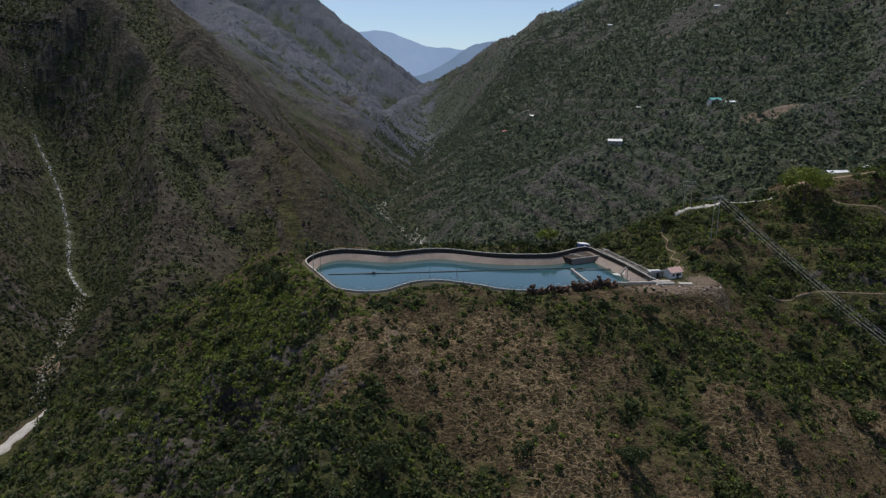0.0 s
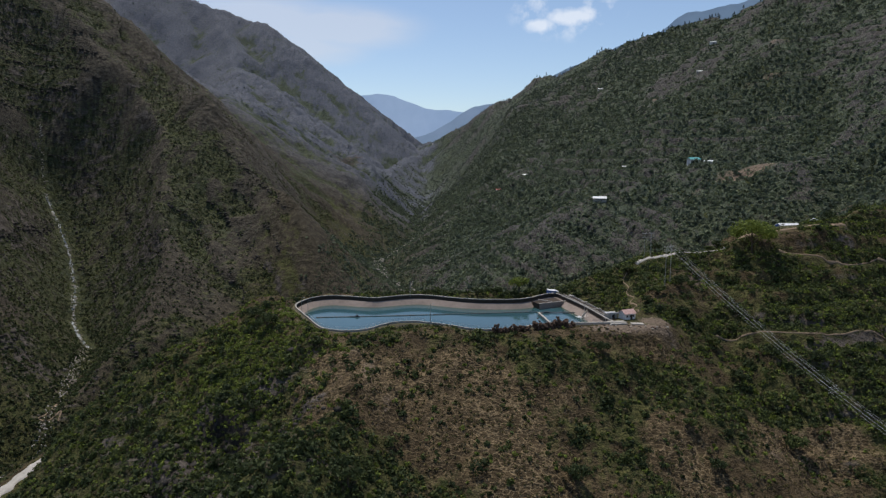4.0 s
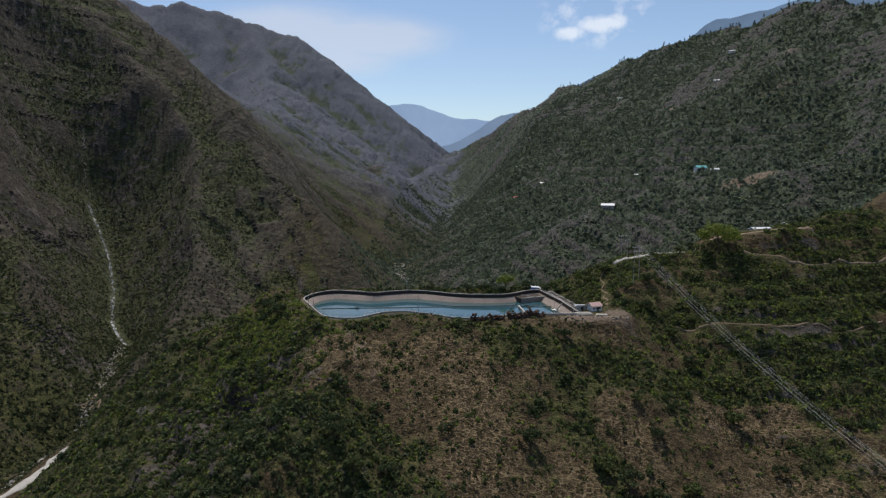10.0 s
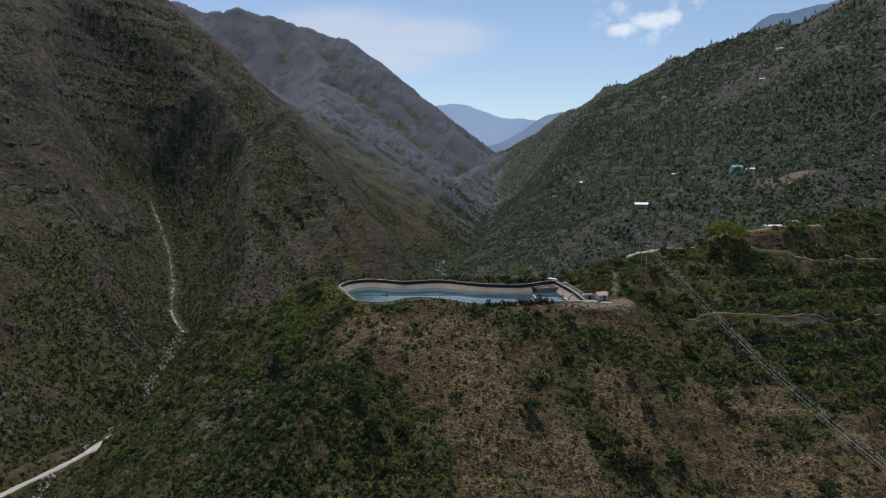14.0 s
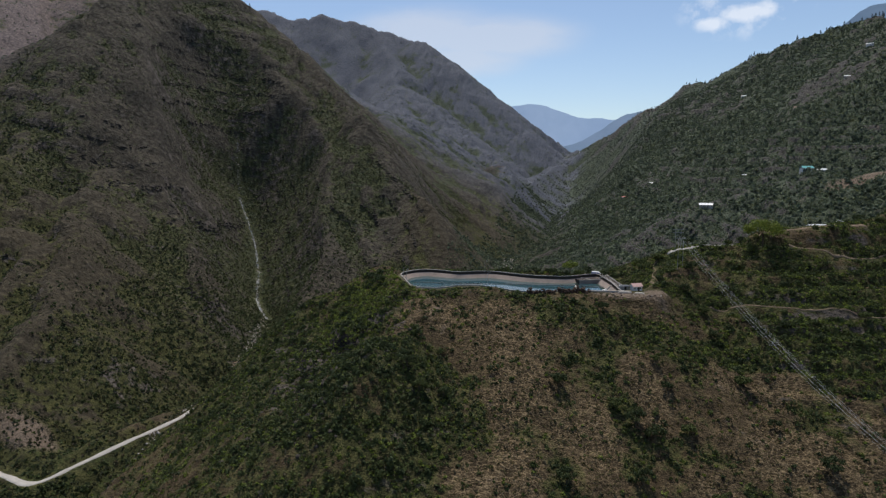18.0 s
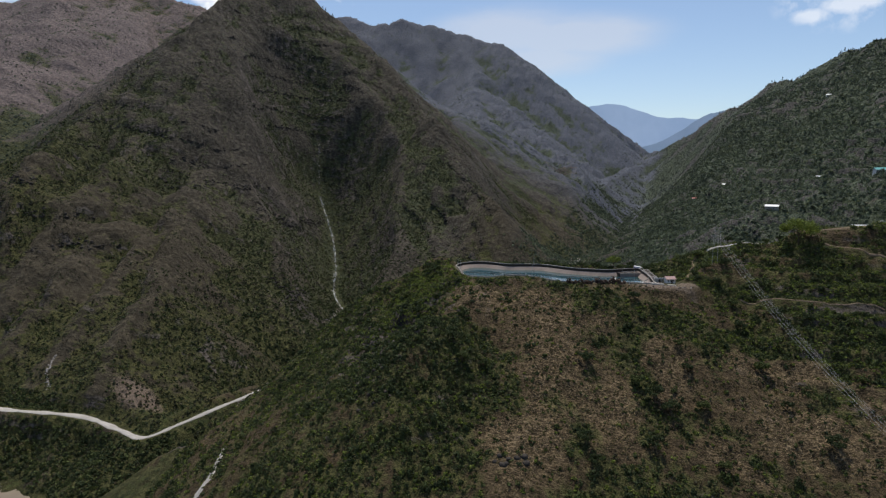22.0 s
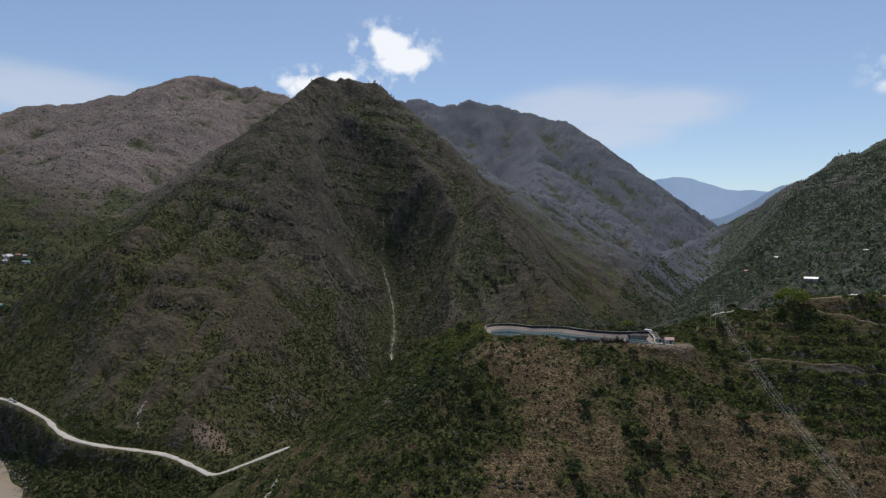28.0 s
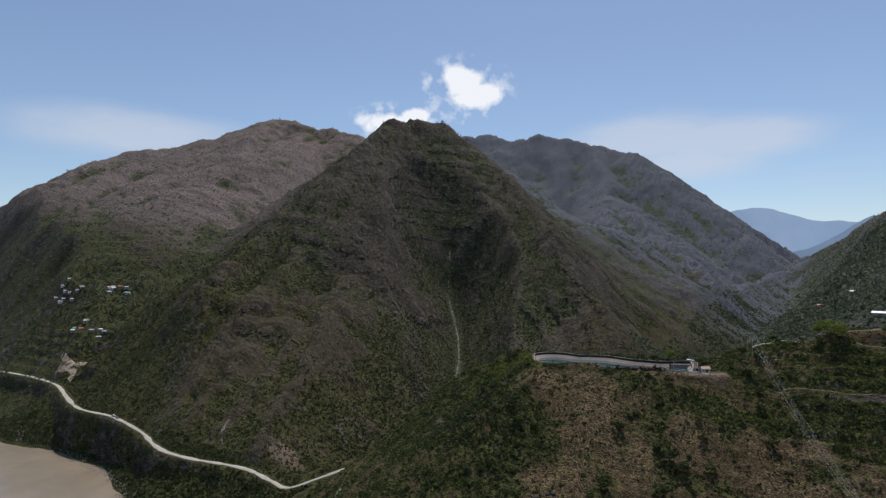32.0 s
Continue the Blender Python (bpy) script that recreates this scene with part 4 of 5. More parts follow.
ribbon("pavement", along([(-332, 218), (-328, 194), (-328, 184), (-320, 184), (-315, 193), (-312, 183)], 6), 1.3, EARTH, "thin pale footpath zigzagging down to the stream", "path", 0.5, True, 0.2)
# ---- reservoir ----
def inset(line, dist):
    nxt, prv = np.roll(line, -1, 0), np.roll(line, 1, 0)
    t = nxt - prv
    t /= np.linalg.norm(t, axis=1)[:, None]
    inward = np.stack([-t[:, 1], t[:, 0]], 1)
    p = line + inward * dist
    for _ in range(3):
        p = 0.5 * p + 0.25 * (np.roll(p, 1, 0) + np.roll(p, -1, 0)) if dist > 2 else p
    return p


def band(rings, closed=True):
    """Faces between rings of equal count; rings: list of (n,3)."""
    bm = bmesh.new()
    vs = [[bm.verts.new(p) for p in ring] for ring in rings]
    n = len(vs[0])
    for a, b in zip(vs[:-1], vs[1:]):
        for k in range(n if closed else n - 1):
            bm.faces.new((a[k], a[(k + 1) % n], b[(k + 1) % n], b[k]))
    bmesh.ops.recalc_face_normals(bm, faces=bm.faces)
    return bm


def ring(dist, z):
    p = inset(RIM, dist)
    return np.column_stack([p, np.full(len(p), z)])


reservoir = tagged(new("reservoir"), "kidney-shaped concrete reservoir of blue-green water on the hilltop", "reservoir")
part("rim_wall", band([ring(-0.5, RIM_Z - 1.2), ring(-0.5, RIM_Z), ring(0.1, RIM_Z), ring(0.1, RIM_Z - 0.35)]), CONCRETE, reservoir, "pale concrete rim wall")
part("berm", band([ring(-0.4, RIM_Z - 0.7), ring(-1.6, RIM_Z - 0.85), ring(-3.4, RIM_Z - 1.9)]), BERM, reservoir, "bare earth berm round the rim")
# upright wall coloured dark brown to carry the shade under the rim
part("inner_wall", band([ring(0.12, RIM_Z - 0.3), ring(0.14, RIM_Z - 1.9), ring(0.7, RIM_Z - 1.95)]), SHADE_BROWN, reservoir, "upright brown wall under the rim, painted dark for its shade")
part("lining", band([ring(0.7, RIM_Z - 1.95), ring(3.6, POOL_Z - 0.3), ring(6.5, POOL_Z - 2.6)]), LINING, reservoir, "sloping pinkish concrete lining")


def pool_sheet():
    # outer rings take the shallows' green and the painted edge reflection
    edges = [ring(d, POOL_Z) for d in (2.6, 3.8, 5.2, 7.0)]
    bm = bmesh.new()
    depth = bm.verts.layers.float.new("shallow_reflection")
    loops = []
    for edge, k in zip(edges, (1.0, 0.85, 0.35, 0.0)):
        loop = [bm.verts.new(p) for p in edge]
        for vert in loop:
            vert[depth] = k
        loops.append(loop)
    for a, b in zip(loops[:-1], loops[1:]):
        for k in range(len(a)):
            bm.faces.new((a[k - 1], a[k], b[k], b[k - 1]))
    bm.faces.new(loops[-1])
    bmesh.ops.triangulate(bm, faces=bm.faces)
    bmesh.ops.recalc_face_normals(bm, faces=bm.faces)
    for f in bm.faces:
        if f.normal.z < 0:
            f.normal_flip()
    return bm


part("water_surface", pool_sheet(), POOL, reservoir, "still blue-green water")

# floats in a line across the pool
boom = tagged(new("float_boom"), "line of black floats strung across the reservoir water", "float boom")
fl = tube([(-0.85, 0, 0), (-0.7, 0, 0), (0.7, 0, 0), (0.85, 0, 0)], [0.08, 0.3, 0.3, 0.08], 8)
float_mesh = part("float", fl, BLACK, boom)
line = rounded([(-45.5, -46, 0), (-10, -42.5, 0), (20, -39, 0), (45, -36, 0), (57, -35, 0)], False, 20)
part("cable", tube([(x, y, POOL_Z + 0.05) for x, y, _ in line], 0.07, 5), WIRE, boom)
for k in range(len(line) - 1):
    a, b = Vector((*line[k][:2], POOL_Z + 0.08)), Vector((*line[k + 1][:2], POOL_Z + 0.08))
    o = float_mesh if k == 0 else new("float", float_mesh.data)
    o.parent = boom
    o.matrix_basis = Matrix.Translation((a + b) / 2) @ pose(0, 0, 0, 0, 0, math.degrees(math.atan2(b.y - a.y, b.x - a.x))) @ Matrix.Diagonal(((b - a).length / 1.8, 1, 1, 1))
raft = tagged(new("raft"), "small dark raft moored to the float boom", "raft")
part("deck", box((4.6, 0.9, 0.2), pose(-28, -44.6, POOL_Z + 0.3, 0, 0, 5), 0.05), BLACK, raft)
part("frame", box((1.2, 0.7, 0.35), pose(-27, -44.5, POOL_Z + 0.75, 0, 0, 5), 0.05), BLACK, raft)

# railing on the front rim
fence = tagged(new("fence"), "thin steel railing along the front rim of the reservoir", "railing")
front_line = rounded([(*p, 0) for p in FRONT[1:]], False, 8)
seg = np.concatenate([[0], np.cumsum(np.linalg.norm(np.diff(front_line[:, :2], axis=0), axis=1))])
post_mesh = None
stations = np.arange(2.0, seg[-1] - 1, 2.6)
px, py = np.interp(stations, seg, front_line[:, 0]), np.interp(stations, seg, front_line[:, 1])
for k, (x, y) in enumerate(zip(px, py)):
    if post_mesh is None:
        o = part("post", tube([(0, 0, -0.1), (0, 0, 1.25)], 0.06, 6), STEEL, fence)
        post_mesh = o.data
    else:
        o = new("post", post_mesh)
        o.parent = fence
    o.location = (x, y, RIM_Z)
for h in (0.6, 1.2):
    part("rail", tube([(x, y, RIM_Z + h) for x, y in zip(px, py)], 0.035, 4), STEEL, fence)

# tall poles beside the water
def pole_thing(x, y, z, h, label):
    t = tagged(new("lamp_post"), label, "pole")
    part("pole", tube([(0, 0, -0.5), (0, 0, h * 0.6), (0, 0, h)], [0.14, 0.11, 0.08], 7), STEEL, t)
    part("arm", tube([(0, 0, h - 0.3), (0.5, 0, h), (1.1, 0, h)], 0.05, 5), STEEL, t)
    part("lamp", box((0.7, 0.25, 0.14), pose(1.3, 0, h, 0, 4, 0), 0.03), STEEL, t)
    t.location = (x, y, z)
    return t


POLES = "grey steel lamp post on the reservoir rim"
for x, y, h in ((7, -69.9, 8), (71, -70.4, 8), (-46, -60, 7), (-4, -16.2, 7), (-50, -54, 7)):
    pole_thing(x, y, RIM_Z - 0.4, h, POLES)

# inlet chamber at the back corner
inlet = tagged(new("inlet_chamber"), "concrete inlet chamber with dark walls in the reservoir's back corner", "inlet chamber")
part("front_wall", box((16.8, 0.5, 4.4), pose(66.5, -24.9, RIM_Z - 4.0, 0, 0, 26), 0.06), LINING, inlet, "stained concrete front wall")
part("side_wall", box((0.5, 9.5, 4.4), pose(57.0, -24.4, RIM_Z - 3.9, 0, 0, 22), 0.06), SHADE_BROWN, inlet)
# slab added to stand in for the dark water inside the chamber
part("floor_slab", box((15.5, 10, 0.4), pose(64.8, -20.2, RIM_Z - 2.5, 0, 0, 24), 0.05), SHADE_BROWN, inlet, "dark slab in place of the chamber's dark water")
part("coping", box((17.0, 0.6, 0.16), pose(66.5, -24.9, RIM_Z - 1.72, 0, 0, 26), 0.04), CONCRETE, inlet, "pale coping")
part("beam", box((8.0, 0.45, 0.35), pose(62.6, -22.4, RIM_Z - 1.5, 0, 0, -42), 0.04), CONCRETE, inlet, "pale cross beam")

divider = tagged(new("dividing_wall"), "thin pale concrete dividing wall crossing the water", "wall")
part("wall", box((0.5, 19.5, 1.6), pose(58.0, -48.2, POOL_Z + 0.1, 0, 0, 7), 0.08), CONCRETE, divider)
part("walkway", box((0.9, 19.5, 0.15), pose(58.0, -48.2, POOL_Z + 1.0, 0, 0, 7), 0.04), CONCRETE, divider)
jetty = tagged(new("jetty"), "low dark timber jetty on the water", "jetty")
part("deck", box((18.5, 0.9, 0.2), pose(67.0, -36.8, POOL_Z + 0.4, 0, 0, 1), 0.05), BLACK, jetty)
for k in range(5):
    part("pile", tube([(59 + 4.0 * k, -37.0, POOL_Z - 2.2), (59 + 4.0 * k, -37.0, POOL_Z + 0.4)], 0.14, 6), BLACK, jetty)
part("cabin", box((2.4, 0.8, 0.4), pose(61, -36.9, POOL_Z + 0.7, 0, 0, 1), 0.06), BLACK, jetty)

# channel that climbs beside the pool's right edge
channel = tagged(new("concrete_channel"), "long concrete channel with dark bed beside the reservoir", "channel")
c0, c1 = Vector((74.6, -15, RIM_Z)), Vector((84.8, -60, RIM_Z))
way = (c1 - c0).normalized()
turn = math.degrees(math.atan2(way.y, way.x))
mid = (c0 + c1) / 2
length = (c1 - c0).length
side = Vector((-way.y, way.x, 0))
part("bed", box((length, 2.6, 0.3), Matrix.Translation(mid - Vector((0, 0, 0.5))) @ pose(0, 0, 0, 0, 0, turn)), SHADE_BROWN, channel, "dark channel bed")
for s in (-1, 1):
    part("side_wall", box((length, 0.28, 0.8), Matrix.Translation(mid + side * 1.5 * s - Vector((0, 0, 0.2))) @ pose(0, 0, 0, 0, 0, turn), 0.06), CONCRETE, channel)
for k in range(3):
    part("cross_slab", box((0.6, 3.2, 0.2), Matrix.Translation(c0 + way * (6 + k * 14) + Vector((0, 0, 0.62))) @ pose(0, 0, 0, 0, 0, turn), 0.04), CONCRETE, channel)
chute = tagged(new("outlet_chute"), "pale concrete outlet chute spilling white water", "chute")
part("chute_floor", box((2.2, 6.5, 0.3), pose(78.6, -45.4, RIM_Z - 2.4, 26, 0, -45), 0.04), CONCRETE, chute)
for s in (-1.4, 1.4):
    part("chute_side", box((0.3, 6.5, 0.9), pose(78.6 + s * 0.64, -45.4 - s * 0.64, RIM_Z - 2.1, 26, 0, -45), 0.04), CONCRETE, chute)

rng = np.random.default_rng(5)
pts = np.stack([rng.normal(76.4, 1.2, 420), rng.normal(-44.6, 0.8, 420), POOL_Z + 0.12 + np.abs(rng.normal(0, 0.08, 420))], 1)
v, f = leaf_cards(rng, pts, np.tile([0, 0, 3.0], (420, 1)), np.full(420, 0.4))


stuff("white_water", "churning white water below the outlet chute", "foam", v, f, FOAM)

# broken rust-brown stone wall on the front edge
def stone_mesh(seed, mat, flat_k=0.75):
    r = random.Random(seed)
    bm = bmesh.new()
    bmesh.ops.create_icosphere(bm, subdivisions=1, radius=0.5)
    for vert in bm.verts:
        vert.co *= r.uniform(0.75, 1.2)
        vert.co.z *= flat_k
    me = bpy.data.meshes.new("stone")
    bm.to_mesh(me)
    bm.free()
    me.materials.append(mat)
    return me


RUST_STONES = [stone_mesh(k, RUST, 0.9) for k in range(5)]
rr = random.Random(4)


def rubble(label, x0, y0, x1, y1, count, tall):
    t = tagged(new("rubble_wall"), label, "stone wall")
    for k in range(count):
        u = rr.random()
        x, y = x0 + (x1 - x0) * u + rr.uniform(-0.7, 0.7), y0 + (y1 - y0) * u + rr.uniform(-0.9, 0.9)
        h = max(0.3, tall * (0.6 + 0.55 * math.sin(u * 19) * math.sin(u * 7.3 + 1))) * rr.random()
        o = new("stone", RUST_STONES[k % 5])
        o.parent = t
        s = rr.uniform(0.8, 1.7)
        o.matrix_basis = pose(x, y, RIM_Z - 0.9 + h, rr.uniform(0, 90), rr.uniform(0, 90), rr.uniform(0, 360)) @ Matrix.Diagonal((s, s, s, 1))


rubble("broken wall of rust-brown stone along the reservoir edge", 32, -83.5, 47, -79.5, 130, 2.6)
rubble("tall broken wall of rust-brown stone beside the water", 49, -78.5, 66, -74.5, 260, 4.2)

# stones and planks lying about the yard
for k in range(34):
    t = tagged(new("rubble_stone"), "loose grey stone lying in the dusty yard", "stone", "loose stones of the yard")
    o = part("stone", box((rr.uniform(0.4, 1.3), rr.uniform(0.3, 0.9), rr.uniform(0.25, 0.6)), pose(0, 0, 0.15, rr.uniform(-15, 15), rr.uniform(-15, 15), 0), 0.08), (CONCRETE, RUST, SHADE_BROWN)[k % 3], t)
    t.matrix_basis = pose(rr.uniform(68, 104), rr.uniform(-79, -73), RIM_Z - 0.7, 0, 0, rr.uniform(0, 360))
# long low wall and slabs of the yard
yard_wall = tagged(new("yard_wall"), "low pale concrete wall at the edge of the yard", "wall")
for k in range(6):
    part("wall_panel", box((4.0, 0.35, 0.9), pose(66.5 + 4.05 * k, -72.6 + 0.4 * k, RIM_Z - 0.2, 0, 0, 5.6), 0.05), CONCRETE, yard_wall)


def slab(x, y, z, sx, sy, sz, rz, label, mat=CONCRETE, tilt=0):
    t = tagged(new("concrete_slab"), label, "slab")
    part("slab", box((sx, sy, sz), pose(0, 0, 0, tilt, 0, 0), 0.06), mat, t)
    part("edge", box((sx + 0.2, 0.3, sz + 0.2), pose(0, -sy / 2, 0, tilt, 0, 0), 0.04), mat, t)
    t.matrix_basis = pose(x, y, z, 0, 0, rz)


slab(85, -70, RIM_Z - 0.25, 7, 5, 0.4, 4, "broad pale concrete slab in the yard")
slab(93, -71, RIM_Z - 0.45, 5, 3, 0.3, -8, "pale concrete slab in the dusty yard")


# ---- houses ----
def gable(name, w, d, rise, over=0.4, thick=0.12):
    bm = bmesh.new()
    a, b = w / 2 + over, d / 2 + over
    for s in (-1, 1):
        slope = math.atan2(rise, d / 2)
        run = b / math.cos(slope)
        add_box(bm, (2 * a, run, thick), pose(0, s * b / 2, rise / 2 - over * math.tan(slope) / 2, -s * math.degrees(slope), 0, 0))
    return bm


def house(x, y, rz, w, d, h, roof, walls, label, rise=1.4, flat_roof=False, windows=3, z=None, floors=1, category="house"):
    t = tagged(new("house"), label, category, "houses in the valley")
    part("wall", box((w, d, h + 2.5), pose(0, 0, h / 2 - 1.25), 0.03), walls, t)
    if flat_roof:
        part("roof", box((w + 0.8, d + 0.8, 0.25), pose(0, 0, h + 0.12), 0.04), roof, t)
        part("parapet", box((w + 0.8, 0.25, 0.6), pose(0, -d / 2 - 0.3, h + 0.5), 0.03), roof, t)
    else:
        part("roof", gable("roof", w, d, rise), roof, t).location = (0, 0, h)
        part("gable_wall", box((w * 0.98, d * 0.5, rise * 0.5), pose(0, 0, h + rise * 0.25)), walls, t)
    for fl_ in range(floors):
        zz = h * (fl_ + 0.55) / floors
        for k in range(windows):
            wx = (k + 0.5) / windows * w * 0.9 - w * 0.45
            win = part("window", box((1.1, 0.12, 1.1), pose(wx, -d / 2 - 0.04, zz), 0.02), WHITEWASH, t)
            part("pane", box((0.9, 0.08, 0.9), pose(wx, -d / 2 - 0.09, zz)), GLASS, win)
    dx = w * 0.12
    door = part("door", box((1.0, 0.12, 2.05), pose(dx, -d / 2 - 0.05, 1.02), 0.02), SHADE_BROWN, t)
    part("handle", box((0.05, 0.08, 0.12), pose(dx + 0.35, -d / 2 - 0.14, 1.0)), STEEL, door)
    if z is None:
        z = float(surface(np.array([x]), np.array([y]))[0])
    t.matrix_basis = pose(x, y, z, 0, 0, rz)
    return t


house(91.5, -61.5, 24, 5.6, 4.2, 2.7, PINKROOF, WHITEWASH, "small whitewashed house with a faded pink roof in the reservoir yard", 1.3)
house(85.0, -60, 10, 4.6, 3.2, 1.9, OLDSHEET, CONCRETE, "low concrete shed with a weathered grey sheet roof in the yard", 0.5, True, 1)
house(206, 447, -10, 16, 8, 3.6, SHEET, CONCRETE, "long grey house with a shining white sheet roof", 2.2, windows=6)
house(328, 470, 12, 14, 8, 5.2, TEAL, WHITEWASH, "two-storey house with a teal sheet roof", 2.4, floors=2, windows=5)
house(343, 462, -6, 10, 6, 3.4, SHEET, WHITEWASH, "white annex with a pale sheet roof", 1.4, windows=3)
house(172, 892, -14, 16, 8, 4, SHEET, WHITEWASH, "white hillside house with a pale sheet roof", 1.8, windows=4)
house(120, 860, 10, 11, 7, 3.4, REDSHEET, WHITEWASH, "hillside house with a red sheet roof", 1.6, windows=3)
house(255, 560, -8, 7, 6, 3, SHEET, WHITEWASH, "small white hillside house", 1.2, windows=2)
house(290, 640, 18, 8, 6, 3, SHEET, CONCRETE, "small grey hillside house", 1.2, windows=2)
house(214, 40, 8, 12, 6, 3.2, SHEET, BLUE, "blue-walled house with a white sheet roof on the plateau", 1.2, windows=4)
house(206, 42, 8, 5, 5, 2.6, SHEET, WHITEWASH, "small white outhouse with a sheet roof", 0.8, True, 1)
house(-20, 3050, 0, 30, 14, 8, SHEET, WHITEWASH, "distant white building at the head of the valley", 3, windows=6)
house(640, 1180, -30, 14, 8, 4, SHEET, WHITEWASH, "white house high on the terraced mountain", 1.6, windows=3)
house(420, 1330, -20, 12, 8, 4, SHEET, WHITEWASH, "white house among terraced fields", 1.6, windows=3)
house(545, 1010, -20, 12, 8, 4, SHEET, CONCRETE, "grey house among terraced fields", 1.6, windows=3)
vr = random.Random(11)
for k in range(30):
    cx, cy = ((-1270, 140), (-1140, 190), (-1040, 75))[k % 3]
    x, y = cx + vr.uniform(-40, 40), cy + vr.uniform(-16, 16)
    roof = (OLDSHEET, SHEET, OLDSHEET, TEAL, REDSHEET)[k % 5] if k % 3 else OLDSHEET
    name = {OLDSHEET: "weathered grey", SHEET: "pale", TEAL: "teal", REDSHEET: "red"}[roof]
    house(x, y, vr.uniform(20, 60), vr.uniform(6, 10), vr.uniform(5, 7), vr.uniform(2.6, 4.0), roof, MUDWALL if k % 4 else WHITEWASH, "village house with a %s sheet roof among trees" % name, 1.5, windows=3)

# parked cars and a truck
def vehicle(x, y, z, rz, length, wide, high, mat, label, category="car"):
    t = tagged(new("car"), label, category)
    bm = bmesh.new()
    add_box(bm, (length, wide, high * 0.5), pose(0, 0, high * 0.42), 0.12)
    part("body", bm, mat, t)
    part("cabin", box((length * 0.55, wide * 0.9, high * 0.42), pose(-length * 0.04, 0, high * 0.84), 0.14), GLASS, t)
    part("roof", box((length * 0.5, wide * 0.86, 0.08), pose(-length * 0.04, 0, high * 1.05), 0.03), mat, t)
    for sx in (-0.31, 0.31):
        for sy in (-0.46, 0.46):
            wheel = part("wheel", tube([(sx * length, sy * wide - 0.1, 0.33), (sx * length, sy * wide + 0.1, 0.33)], 0.33, 12), BLACK, t)
            part("rim", tube([(sx * length, sy * wide - 0.12, 0.33), (sx * length, sy * wide + 0.12, 0.33)], 0.18, 8), STEEL, wheel)
    t.matrix_basis = pose(x, y, z, 0, 0, rz)


def on_ground(x, y):
    return float(surface(np.array([float(x)]), np.array([float(y)]))[0])


vehicle(224, 31, on_ground(224, 31) + 0.1, 15, 4.3, 1.75, 1.5, PAINT, "white parked car beside the plateau house")
vehicle(-665, -82, -130.9, 4, 7.5, 2.4, 2.8, PAINT, "white truck stopped on the unpaved road", "truck")
vehicle(-652, -84, -131.2, 6, 5.2, 2.1, 2.2, STEEL, "grey van stopped behind the truck on the road", "van")

# blue and white tank hut behind the inlet
tank = tagged(new("tank_hut"), "small hut with blue sheet walls and white roof behind the inlet", "hut")
part("wall", box((4.2, 3, 2.6), pose(0, 0, 1.2), 0.05), BLUE, tank)
part("roof", box((5.0, 3.8, 0.2), pose(0.4, 0, 2.6, 0, 6, 0), 0.04), SHEET, tank)
part("door", box((0.9, 0.1, 1.9), pose(0.5, -1.54, 0.95), 0.02), WHITEWASH, tank)
part("lean_to", box((3.2, 2.6, 0.15), pose(3.4, 0, 1.7, 0, 14, 0), 0.03), SHEET, tank)
tank.matrix_basis = pose(68.5, -6.5, on_ground(68.5, -6.5) - 0.2, 0, 0, 12)

# ---- power line ----
def h_frame(x, y, h, rz, label):
    t = tagged(new("power_pole"), label, "power pole", "power poles")
    for s in (-1.8, 1.8):
        part("pole", tube([(s, 0, -0.6), (s, 0, h)], [0.15, 0.09], 7), STEEL, t)
    for z in (h - 0.4, h - 2.4):
        part("crossarm", box((7.0, 0.16, 0.2), pose(0, 0, z), 0.02), STEEL, t)
    part("brace", tube([(-1.8, 0, h - 5.2), (1.8, 0, h - 2.6)], 0.06, 5), STEEL, t)
    part("brace", tube([(1.8, 0, h - 5.2), (-1.8, 0, h - 2.6)], 0.06, 5), STEEL, t)
    for s in (-3.1, -1.0, 1.0, 3.1):
        part("insulator", tube([(s, 0, h - 0.3), (s, 0, h + 0.1), (s, 0, h + 0.25)], [0.06, 0.12, 0.05], 7), WHITEWASH, t)
    t.matrix_basis = pose(x, y, on_ground(x, y), 0, 0, rz)
    return t


h_frame(121, 4.7, 13.5, 10, "steel two-legged power pole on the green hill crest")
h_frame(140, 24, 9.5, 10, "steel two-legged power pole behind the hill crest")
h_frame(118, -34.7, 18.0, 32, "steel two-legged power pole at the edge of the hill")
power = tagged(new("power_cables"), "bundle of pale power cables sagging down over the hillside", "cables")
ANCHOR, END = Vector((118, -34.7, on_ground(118, -34.7) + 18.2)), Vector((215, -240, -66))
run = END - ANCHOR
across = Vector((-run.y, run.x, 0)).normalized()
for k, (o, dz) in enumerate(((-2.6, 0.0), (-1.3, 0.4), (-0.4, 0.0), (1.0, 0.4), (2.2, 0.0), (3.0, 0.3))):
    pts = [ANCHOR + run * u + across * o + Vector((0, 0, dz - 4 * 12.0 * u * (1 - u))) for u in np.linspace(0, 1, 36)]
    part("cable", tube(pts, 0.034, 5), WIRE, power)
for u in (0.36,):
    c = ANCHOR + run * u + Vector((0, 0, -4 * 12.0 * u * (1 - u)))
    for dz in (0.1, -0.9, 1.0):
        part("spacer", box((5.6, 0.08, 0.08), Matrix.Translation(c + Vector((0, 0, dz))) @ pose(0, 0, 0, 0, 0, math.degrees(math.atan2(across.y, across.x)))), WIRE, power)

# ---- rocks, waterfall ----
rng = np.random.default_rng(21)


